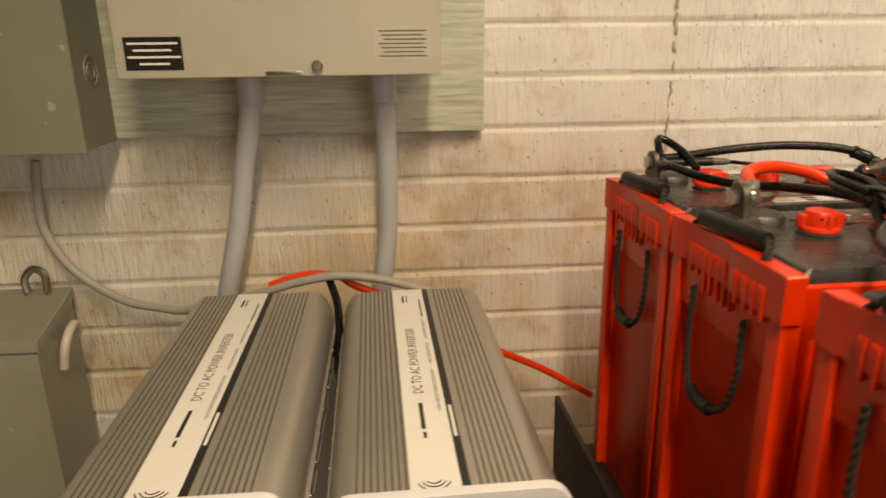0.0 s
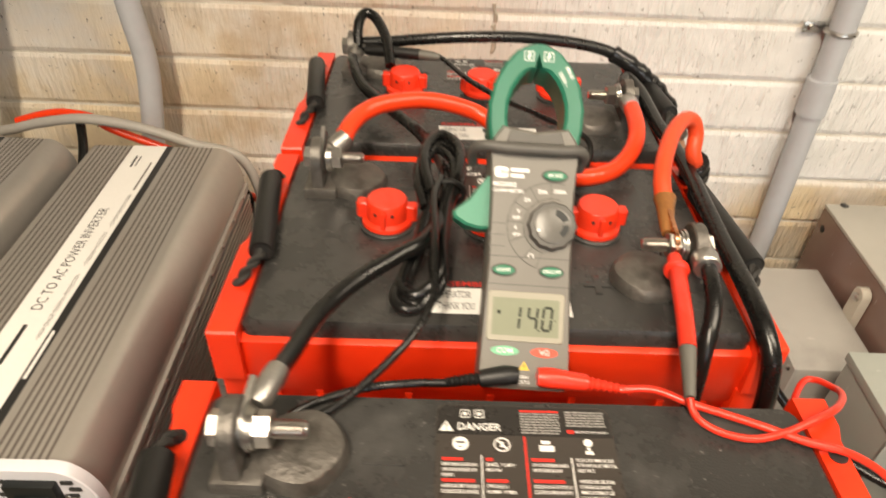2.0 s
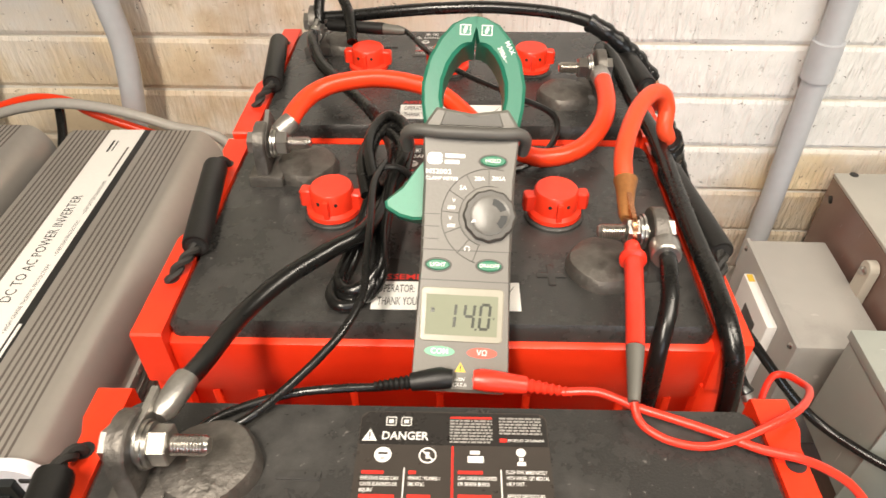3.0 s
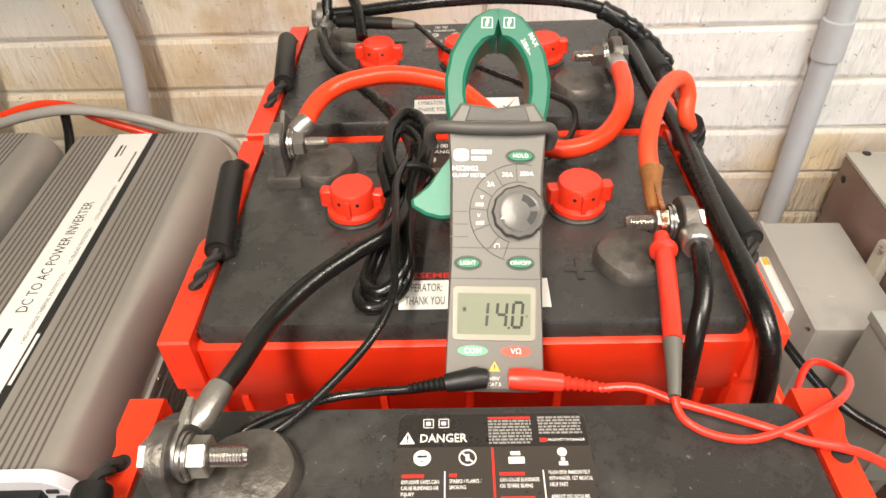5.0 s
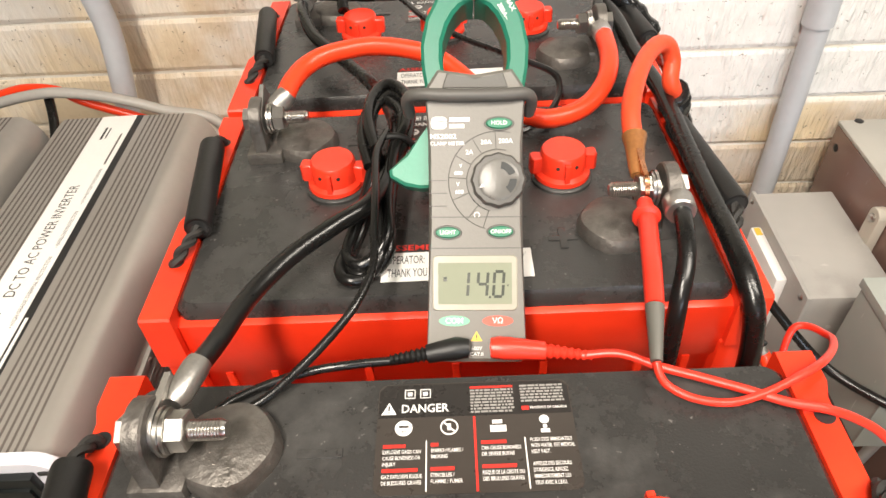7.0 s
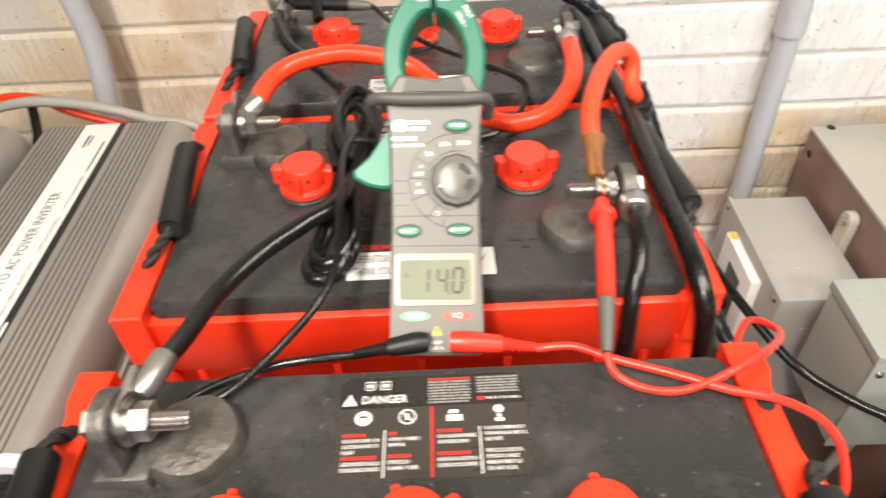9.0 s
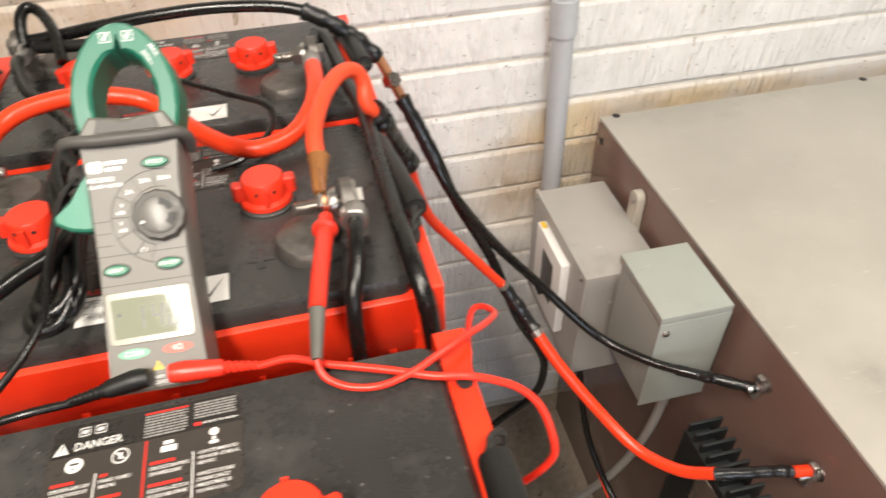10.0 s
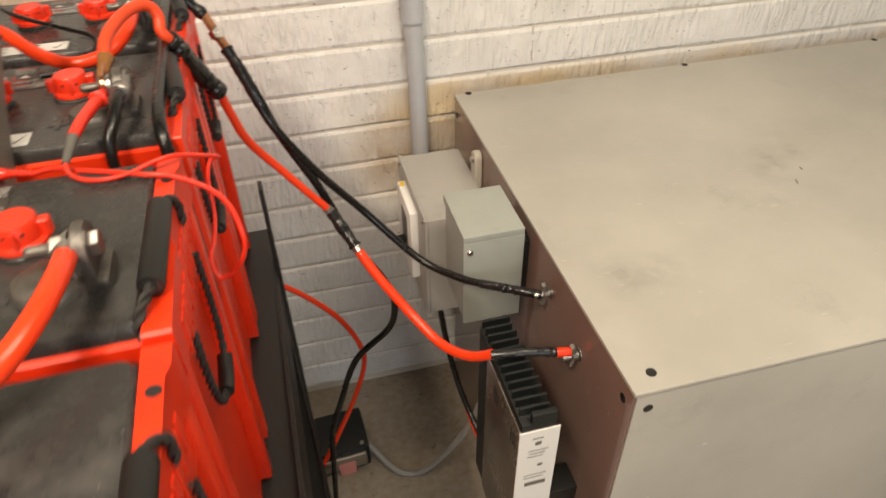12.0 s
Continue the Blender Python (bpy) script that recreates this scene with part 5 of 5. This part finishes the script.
for nm, x, y, w in (("HOLD", 0.0108, 0.1080, 0.0060), ("LIGHT", -0.0127, 0.0585, 0.0056), ("ON/OFF", 0.0112, 0.0588, 0.0056)):
    part("key_rim", Mesh().slab(ellipse(x, y, w + 0.0009, 0.0034), -0.0005, 0.0004, None, 0.0003), M_METERDARK, meter)
    key = part("key", Mesh().slab(ellipse(x, y, w, 0.0026), 0, 0.0014, None, 0.0006), M_KEYGREEN, meter, "green rubber key")
    words(nm, 0.0026, pose(x, y, 0.0016), M_WHITEINK, key, bold=0.008)
bez = part("display_bezel", Mesh().slab([(x - 0.0006, y + 0.0357) for x, y in rounded(0.0385, 0.0250, 0.0022)], -0.0005, 0.0007, None, 0.0006), M_BEZEL, meter, "pale display window frame")
lcd = part("display", Mesh().box(-0.0172, 0.0160, 0.0262, 0.0448, 0.0006, 0.0009), M_LCD, bez, "grey-green liquid crystal display")


def digit(x, y, w, h, on, dot=False):
    seg = Mesh()
    t, sl = 0.0013, 0.07
    place = {"a": (0, h, w, h), "g": (0, h / 2, w, h / 2), "d": (0, 0, w, 0), "f": (0, h / 2, 0, h), "b": (w, h / 2, w, h), "e": (0, 0, 0, h / 2), "c": (w, 0, w, h / 2)}
    for q in on:
        x0, y0, x1, y1 = place[q]
        if x0 == x1:
            seg.slab([(x + x0 - t / 2 + y0 * sl, y + y0 + 0.0004), (x + x0 + t / 2 + y0 * sl, y + y0 + 0.0004), (x + x0 + t / 2 + y1 * sl, y + y1 - 0.0004), (x + x0 - t / 2 + y1 * sl, y + y1 - 0.0004)], 0.0009, 0.0010)
        else:
            seg.slab([(x + x0 + 0.0003 + y0 * sl, y + y0 - t / 2), (x + x1 - 0.0003 + y0 * sl, y + y0 - t / 2), (x + x1 - 0.0003 + y0 * sl, y + y0 + t / 2), (x + x0 + 0.0003 + y0 * sl, y + y0 + t / 2)], 0.0009, 0.0010)
    if dot:
        seg.box(x + w + 0.0010, x + w + 0.0020, y - 0.0008, y + 0.0002, 0.0009, 0.0010)
    part("display_digit", seg, M_LCDINK, lcd)


digit(-0.0082, 0.0296, 0.0042, 0.0112, "bc")
digit(0.0004, 0.0296, 0.0042, 0.0112, "fgbc", True)
digit(0.0076, 0.0296, 0.0042, 0.0112, "abcdef")
words("v", 0.0026, pose(0.0142, 0.0348, 0.0011), M_LCDINK, lcd)
bars([(-0.0148, -0.0132, 0.0375, 0.0020)], pose(0, 0, 0.00095), M_LCDINK, lcd)
for nm, x, mt in (("COM", -0.0100, M_KEYPALE), ("VΩ", 0.0096, M_KEYRED)):
    jk = part("jack_label", Mesh().slab(ellipse(x, 0.0186, 0.0070, 0.0024), 0, 0.0002), mt, meter)
    words(nm, 0.0036, pose(x, 0.0186, 0.0004), M_WHITEINK, jk, bold=0.006)
part("warning_triangle", Mesh().slab([(-0.0026, 0.0095), (0.0026, 0.0095), (0, 0.0140)], 0, 0.0002), M_YELLOW, meter)
part("warning_mark", Mesh().box(-0.0003, 0.0003, 0.0108, 0.0125, 0.0002, 0.0003).box(-0.0003, 0.0003, 0.0100, 0.0104, 0.0002, 0.0003), M_INK, meter)
words("600V", 0.0023, pose(0, 0.0062, 0.0002), M_WHITEINK, meter, bold=0.006)
words("CAT.II", 0.0023, pose(0, 0.0036, 0.0002), M_WHITEINK, meter, bold=0.006)
mark = Mesh()
mark.slab([(x - 0.0165, y + 0.1085) for x, y in rounded(0.0072, 0.0056, 0.002)], 0, 0.0002)
mk = part("logo_mark", mark, M_WHITEINK, meter)
part("logo_gap", Mesh().box(-0.0175, -0.0125, 0.1078, 0.1083, 0.0002, 0.0003).box(-0.0175, -0.0125, 0.1088, 0.1093, 0.0002, 0.0003), M_METER, mk)
bars([(-0.0118, -0.0025, 0.1100, 0.0018), (-0.0118, -0.0050, 0.1070, 0.0018)], pose(0, 0, 0), M_WHITEINK, meter, "logo_bars", 0.0002)
words("MS2002", 0.0032, pose(-0.0146, 0.1022, 0.0002), M_WHITEINK, meter, width=0.0120, bold=0.012)
words("CLAMP METER", 0.0024, pose(-0.0128, 0.0990, 0.0002), M_WHITEINK, meter, width=0.0156, bold=0.012)

# ---- meter leads ----


def on_meter(pts):
    return [MM @ Vector(p) for p in pts]


c = cable("test_lead", "black test lead coiled beside the meter", on_meter([(-0.026, 0.0030, 0.005), (-0.036, 0.0015, 0.005)]) + [Vector(p) for p in ((0.3380, 0.2753, 1.0640), (0.3179, 0.2725, 1.0635), (0.2991, 0.2652, 1.0635), (0.2861, 0.2573, 1.0635), (0.2832, 0.2515, 1.0635), (0.2905, 0.2505, 1.0645), (0.3040, 0.2572, 1.0670), (0.3171, 0.2687, 1.0710), (0.3307, 0.2820, 1.0770), (0.3409, 0.2956, 1.0820), (0.3474, 0.3130, 1.0870), (0.3473, 0.3319, 1.0920), (0.3470, 0.3539, 1.0960), (0.3458, 0.3868, 1.0980), (0.350, 0.410, 1.096))], 0.0020, M_CABLE, "test lead", 10, at=BANK)
plug = part("plug", Mesh().tube(on_meter([(-0.0035, 0.0070, 0.006), (-0.0100, 0.0068, 0.006), (-0.0220, 0.0045, 0.006)]), [0.0042, 0.0050, 0.0041], 14, 4).tube(on_meter([(-0.009, 0.0068, -0.002), (-0.009, 0.0068, 0.006)]), 0.0048, 14, 1), M_RUBBER, c, "black right-angle plug")
part("strain_relief", Mesh().tube(on_meter([(-0.0215 - i * 0.0012, 0.0046 - i * 0.00018, 0.006) for i in range(15)]), [0.0037 - i * 0.00010 - (0.0009 if i % 2 else 0) for i in range(15)], 12, 1), M_RUBBER, plug)
coil = thing("lead_coil", "bundle of folded black test lead tied in the middle", "lead bundle", at=BANK)
for k, (dx, dy, dz) in enumerate(((0, 0, 0), (0.0010, -0.004, -0.005), (-0.0035, -0.008, -0.006))):
    pts = [(0.3440, 0.3980, 1.0930), (0.3390, 0.4200, 1.0980), (0.3405, 0.4410, 1.1000), (0.3490, 0.4540, 1.1010), (0.3600, 0.4400, 1.1000), (0.3600, 0.4150, 1.0970), (0.3535, 0.3970, 1.0910), (0.3505, 0.3680, 1.0820), (0.3510, 0.3490, 1.0740), (0.3440, 0.3400, 1.0670), (0.3348, 0.3374, 1.0645), (0.3293, 0.3460, 1.0645), (0.3326, 0.3600, 1.0690), (0.3391, 0.3762, 1.0780), (0.3450, 0.3960, 1.0900)]
    pts = [(x + dx, y + dy, max(z + dz, 1.0615)) for x, y, z in pts]
    part("turn", Mesh().tube(pts, 0.0033, 12, 7), M_CABLE, coil)
part("tie", Mesh().tube([(0.3535 + 0.0105 * math.cos(radians(a)), 0.404, 1.0885 + 0.0085 * math.sin(radians(a))) for a in range(0, 361, 24)], 0.0018, 8, 1), M_RUBBER, coil, "dark tie round the bundle")

c = cable("test_lead", "red test lead from the meter looping over the battery edge", on_meter([(0.046, 0.0036, 0.006)]) + [Vector(p) for p in ((0.4545, 0.2757, 1.0640), (0.4703, 0.2680, 1.0640), (0.4858, 0.2618, 1.0640), (0.5007, 0.2556, 1.0640), (0.5169, 0.2482, 1.0640), (0.5310, 0.2455, 1.0625), (0.5450, 0.2450, 1.0555), (0.5590, 0.2430, 1.0455), (0.5685, 0.2375, 1.0330), (0.5730, 0.2286, 1.0130), (0.5715, 0.2290, 0.9980), (0.5646, 0.2320, 0.9825), (0.5560, 0.2335, 0.9740), (0.5485, 0.2345, 0.9715))], 0.0020, M_REDLEAD, "test lead", 10, at=BANK)
plug = part("plug", Mesh().tube(on_meter([(0.0060, 0.0072, 0.006), (0.0130, 0.0070, 0.006), (0.0300, 0.0058, 0.006)]), [0.0044, 0.0051, 0.0041], 14, 4).tube(on_meter([(0.0105, 0.0070, -0.002), (0.0105, 0.0070, 0.006)]), 0.0048, 14, 1), M_REDLEAD, c, "red right-angle plug")
part("strain_relief", Mesh().tube(on_meter([(0.0295 + i * 0.0015, 0.0059 - i * 0.00016, 0.006) for i in range(15)]), [0.0037 - i * 0.00010 - (0.0009 if i % 2 else 0) for i in range(15)], 12, 1), M_REDLEAD, plug)
c = cable("probe_lead", "red test probe resting on the battery terminal with its lead", [(0.4665, 0.2645, 1.0725), (0.4675, 0.2600, 1.0690), (0.4712, 0.2560, 1.0660), (0.4806, 0.2510, 1.0645), (0.4938, 0.2487, 1.0645), (0.5087, 0.2523, 1.0650), (0.5238, 0.2581, 1.0675), (0.5370, 0.2660, 1.0655), (0.5520, 0.2815, 1.0540), (0.5612, 0.2950, 1.0440), (0.5625, 0.3030, 1.0385), (0.5595, 0.3115, 1.0340), (0.5538, 0.3130, 1.0300), (0.5495, 0.3060, 1.0160), (0.5485, 0.2960, 0.9900), (0.5460, 0.2700, 0.9820), (0.5435, 0.2490, 0.9830), (0.5448, 0.2390, 0.9755), (0.5485, 0.2345, 0.9715)], 0.0018, M_REDLEAD, "test probe", 10, at=BANK)
part("probe_body", Mesh().tube([(0.4825, 0.360, 1.0785), (0.4808, 0.347, 1.0790), (0.4745, 0.312, 1.0810), (0.4705, 0.289, 1.0795)], [0.0040, 0.0048, 0.0045, 0.0042], 14, 4), M_REDLEAD, c, "red probe body")
part("probe_collar", Mesh().lathe([(0.0046, 0), (0.0070, 0.0015), (0.0070, 0.0035), (0.0046, 0.005)], along((0.4805, 0.346, 1.0790), (0.4820, 0.358, 1.0786)), 18), M_REDLEAD, c)
part("probe_grip", Mesh().tube([(0.4705, 0.289, 1.0795), (0.4665, 0.2645, 1.0725)], [0.0042, 0.0026], 12, 1), M_GREYTIP, c, "grey strain relief")
part("probe_tip", Mesh().tube([(0.4825, 0.360, 1.0785), (0.4838, 0.369, 1.0782)], [0.0018, 0.0008], 8, 1), M_ZINC, c)

# ---- steel cabinet ----
CX0, CX1, CY0, CY1, CZ = 0.937, 2.15, 0.205, 0.925, 0.750
cab = thing("steel_cabinet", "large cream enamelled steel cabinet against the brick wall", "cabinet", at=pose(CX0, CY0, FLOOR_Z))
W, D, HH = CX1 - CX0, CY1 - CY0, CZ - FLOOR_Z
# sides and back carry shade and red reflection in their base colour
part("side_panel", Mesh().box(0, 0.003, 0.002, D, 0, HH - 0.007, 0.0008), M_SIDE, cab, "beige glossy side panel with shade and red reflection in its colour")
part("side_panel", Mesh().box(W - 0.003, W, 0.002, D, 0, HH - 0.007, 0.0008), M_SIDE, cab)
part("front_panel", Mesh().box(0.0035, W - 0.0035, 0, 0.003, 0, HH - 0.007, 0.0008), M_CREAM, cab)
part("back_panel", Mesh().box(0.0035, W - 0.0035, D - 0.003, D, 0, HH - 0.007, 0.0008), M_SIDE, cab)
part("top_panel", Mesh().box(-0.001, W + 0.001, -0.001, D + 0.001, HH - 0.0065, HH, 0.0030), M_CREAM, cab, "cream top panel with faint smudges")
for x, y, a, l in ((0.42, 0.30, 65, 0.016), (0.45, 0.33, 80, 0.012)):
    part("scuff_mark", Mesh().slab([(-l / 2, -0.0008), (-l / 6, -0.0017), (l / 4, -0.0012), (l / 2, 0.0), (l / 5, 0.0013), (-l / 4, 0.0010)], HH - 0.0002, HH + 0.00015, pose(x, y, 0, 0, 0, a)), M_GROOVESHADE_MARKS, cab, "dark scuff in the enamel")
for x, y in ((0.026, D - 0.004), (0.474, D - 0.004), (0.030, 0.023), (0.92, D - 0.004), (0.55, 0.022)):
    part("top_screw", Mesh().lathe([(0.0062, 0), (0.0062, 0.0006), (0.004, 0.0012)], pose(x, y, HH), 12), M_BLACKSTEEL, cab, "small dark screw")
for x, z in ((0.02, HH - 0.030), (0.55, HH - 0.030)):
    part("front_screw", Mesh().lathe([(0.0060, 0), (0.0060, 0.0006), (0.004, 0.0012)], pose(x, 0, z, 90), 12), M_BLACKSTEEL, cab)
for y, z in ((0.020, HH - 0.030), (D - 0.018, HH - 0.035)):
    part("side_screw", Mesh().lathe([(0.0060, 0), (0.0060, 0.0006), (0.004, 0.0012)], along((0, y, z), (-1, y, z)), 12), M_BLACKSTEEL, cab)
for y, z in ((0.433, 0.691), (0.332, 0.676)):
    st = thing("terminal_stud", "brass wing-nut terminal stud on the cabinet side", "terminal", "cabinet studs", at=along((CX0, y, z), (CX0 - 1, y, z)))
    part("stud", Mesh().lathe([(0.0095, -0.0002), (0.0095, 0.002), (0.0045, 0.0025), (0.0045, 0.022), (0.003, 0.024)], None, 16), M_ZINC, st)
    part("wing_nut", Mesh().lathe([(0.007, 0.003), (0.007, 0.010), (0.005, 0.012)], None, 12).box(-0.004, 0.004, 0.005, 0.020, 0.004, 0.010, 0.0015, pose(0, 0, 0, 12)).box(-0.004, 0.004, -0.020, -0.005, 0.004, 0.010, 0.0015, pose(0, 0, 0, -12)), M_LUG, st)

# ---- boxes between the batteries and the cabinet ----
sw = thing("safety_switch", "grey steel safety switch box mounted on the cabinet side", "electrical box", at=pose(0.868, 0.80, 0.47))
part("body", Mesh().box(-0.052, 0.058, -0.146, 0.058, 0, 0.205, 0.003), M_GREY, sw)
part("cover", Mesh().box(-0.056, -0.050, -0.149, 0.060, -0.002, 0.208, 0.002), M_GREY, sw)
part("mounting_plate", Mesh().box(0.058, 0.067, -0.12, 0.04, 0.02, 0.18, 0.001), M_BLACKSTEEL, sw)
for y in (-0.137, 0.048):
    part("screw", Mesh().lathe([(0.0042, 0), (0.0042, 0.001), (0.002, 0.003)], along((-0.056, y, 0.198), (-1, y, 0.198)), 10), M_ZINC, sw)
hd = part("handle_plate", Mesh().box(-0.071, -0.056, -0.100, 0.004, 0.048, 0.190, 0.004), M_WHITE, sw, "white handle guard with a yellow spot")
part("handle_slot", Mesh().box(-0.0718, -0.070, -0.072, -0.030, 0.085, 0.165, 0.001), M_LEAD, hd, "worn dark rating plate")
part("toggle", Mesh().box(-0.086, -0.071, -0.062, -0.046, 0.098, 0.110, 0.003), M_BLACK, hd, "black switch toggle")
part("yellow_spot", Mesh().box(-0.068, -0.060, -0.014, 0.000, 0.1895, 0.1908), M_YELLOW, hd)
br = thing("mounting_tab", "pale steel mounting tab on the cabinet side", "bracket", at=pose(0.9355, 0.757, 0.66))
part("tab", Mesh().slab([(-0.012, 0), (0.012, 0)] + [(0.012 * math.cos(radians(a)), 0.055 + 0.012 * math.sin(radians(a))) for a in range(0, 181, 20)], 0, 0.012, Matrix(((0, 0, -1, 0), (1, 0, 0, 0), (0, 1, 0, 0), (0, 0, 0, 1))), 0.001), M_PANEL, br)
part("stud", Mesh().lathe([(0.006, 0.012), (0.006, 0.015), (0.004, 0.017)], Matrix(((0, 0, -1, 0), (1, 0, 0, 0), (0, 1, 0, 0.052), (0, 0, 0, 1))) @ Matrix.Translation((0, 0.0, 0)), 14), M_ZINC, br)

tb = thing("relay_box", "sage-grey steel relay box with an overlapping lid on the cabinet side", "electrical box", at=pose(0.878, 0.5595, 0.59))
part("body", Mesh().box(-0.042, 0.042, -0.0525, 0.0525, 0, 0.155, 0.0015), M_BLUEGREY, tb)
part("lid", Mesh().box(-0.0445, 0.0445, -0.0555, 0.0555, 0.150, 0.1625, 0.0012).box(-0.0445, 0.0445, -0.0560, -0.0540, -0.002, 0.152, 0.0006), M_BLUEGREY, tb)
part("lid_screw", Mesh().lathe([(0.0045, 0), (0.0045, 0.0012), (0.003, 0.003)], pose(-0.035, -0.0560, 0.136, 90), 12), M_ZINC, tb)
part("mounting_plate", Mesh().box(0.042, 0.0575, -0.045, 0.045, 0.02, 0.13, 0.001), M_BLACKSTEEL, tb)
part("cable_gland", Mesh().lathe([(0.010, -0.018), (0.011, -0.012), (0.009, 0.002)], pose(0.025, -0.03, 0), 14), M_ZINC, tb)

ct = thing("charge_controller", "solar charge controller with black heat-sink fins on the cabinet side", "controller", at=pose(0.872, 0.295, 0.36))
part("cover", Mesh().box(-0.045, -0.0425, -0.048, 0.074, 0, 0.305, 0.0008), M_COPPERSIDE, ct, "bare steel cover")
fr = part("front_label", Mesh().box(-0.0445, 0.006, -0.0496, -0.048, 0.002, 0.303), M_WHITE, ct, "white printed front label")
bars([(-0.018, -0.004, 0.118, 0.002), (-0.014, -0.006, 0.108, 0.007), (-0.022, 0.004, 0.094, 0.0016), (-0.020, 0.0, 0.088, 0.0016), (-0.022, -0.002, 0.082, 0.0016), (-0.008, -0.001, 0.062, 0.005), (-0.024, 0.006, 0.042, 0.0016), (-0.024, 0.002, 0.036, 0.0016), (-0.022, 0.006, 0.022, 0.008)], pose(-0.010, -0.0497, 0.17, 90), M_GROOVESHADE_MARKS, fr)
part("heat_sink_core", Mesh().box(-0.0420, -0.015, -0.0475, 0.116, 0.0, 0.3145, 0.001), M_BLACK, ct)
for i in range(12):
    y = -0.0330 + i * 0.0132
    part("fin", Mesh().box(-0.040, -0.003 + (0.002 if i % 2 else 0), y, y + 0.0036, 0.002, 0.3275, 0.0008), M_BLACK, ct)
part("end_block", Mesh().box(-0.030, 0.001, -0.0478, -0.0400, 0.002, 0.3300, 0.001), M_BLACK, ct, "plain black end block")
part("mounting_bracket", Mesh().box(-0.015, 0.0645, -0.020, 0.020, 0.06, 0.10, 0.001), M_BLACKSTEEL, ct)
for y in (-0.030, 0.035):
    part("side_slots", Mesh().box(-0.0456, -0.044, y - 0.010, y - 0.007, 0.26, 0.285).box(-0.0456, -0.044, y - 0.003, y, 0.26, 0.285).box(-0.0456, -0.044, y + 0.004, y + 0.007, 0.26, 0.285), M_INK, ct)

# ---- on the floor behind the batteries ----
fb = thing("floor_charger", "small black charger box on the concrete floor", "charger", at=pose(0.613, 0.772, FLOOR_Z, 0, 0, 3))
part("body", Mesh().box(-0.065, 0.065, -0.055, 0.055, 0, 0.075, 0.006), M_BLACK, fb)
part("end_plate", Mesh().box(-0.045, 0.055, -0.066, -0.055, 0.02, 0.060, 0.002), M_ZINC, fb, "bright metal end plate")
part("label", Mesh().box(-0.010, 0.028, -0.0675, -0.066, 0.0, 0.045, 0.001), M_PINK, fb, "pink paper label")
for x in (-0.05, 0.05):
    part("screw", Mesh().lathe([(0.005, 0), (0.005, 0.001), (0.003, 0.003)], pose(x, -0.045, 0.075), 10), M_ZINC, fb)
cable("grey_cable", "grey cable curving from the floor charger up to the relay box", [(0.66, 0.765, 0.0), (0.69, 0.735, -0.02), (0.731, 0.681, -0.040), (0.78, 0.662, -0.040), (0.83, 0.650, 0.02), (0.88, 0.618, 0.152), (0.895, 0.580, 0.29), (0.902, 0.552, 0.43), (0.903, 0.538, 0.585)], 0.0068, M_GREYCABLE)
cable("black_cable", "black cable hanging from the safety switch to the charge controller", [(0.840, 0.69, 0.475), (0.842, 0.68, 0.444), (0.852, 0.665, 0.355), (0.868, 0.63, 0.262), (0.888, 0.54, 0.210), (0.886, 0.42, 0.280), (0.884, 0.35, 0.36)], 0.0056, M_CABLE)
cable("red_cable", "thin red wire curving up below the charge controller", [(0.866, 0.635, 0.27), (0.878, 0.58, 0.215), (0.890, 0.50, 0.200), (0.888, 0.42, 0.245), (0.884, 0.345, 0.36)], 0.0034, M_REDCABLE)
cable("red_cable", "red cable looping from the battery rack down to the floor", [(0.535, 0.72, 0.545), (0.566, 0.74, 0.522), (0.614, 0.74, 0.475), (0.66, 0.74, 0.41), (0.690, 0.74, 0.334), (0.694, 0.74, 0.272), (0.665, 0.728, 0.190), (0.610, 0.70, 0.095), (0.560, 0.68, 0.010), (0.545, 0.66, -0.040)], 0.0052, M_REDCABLE)

bricks()
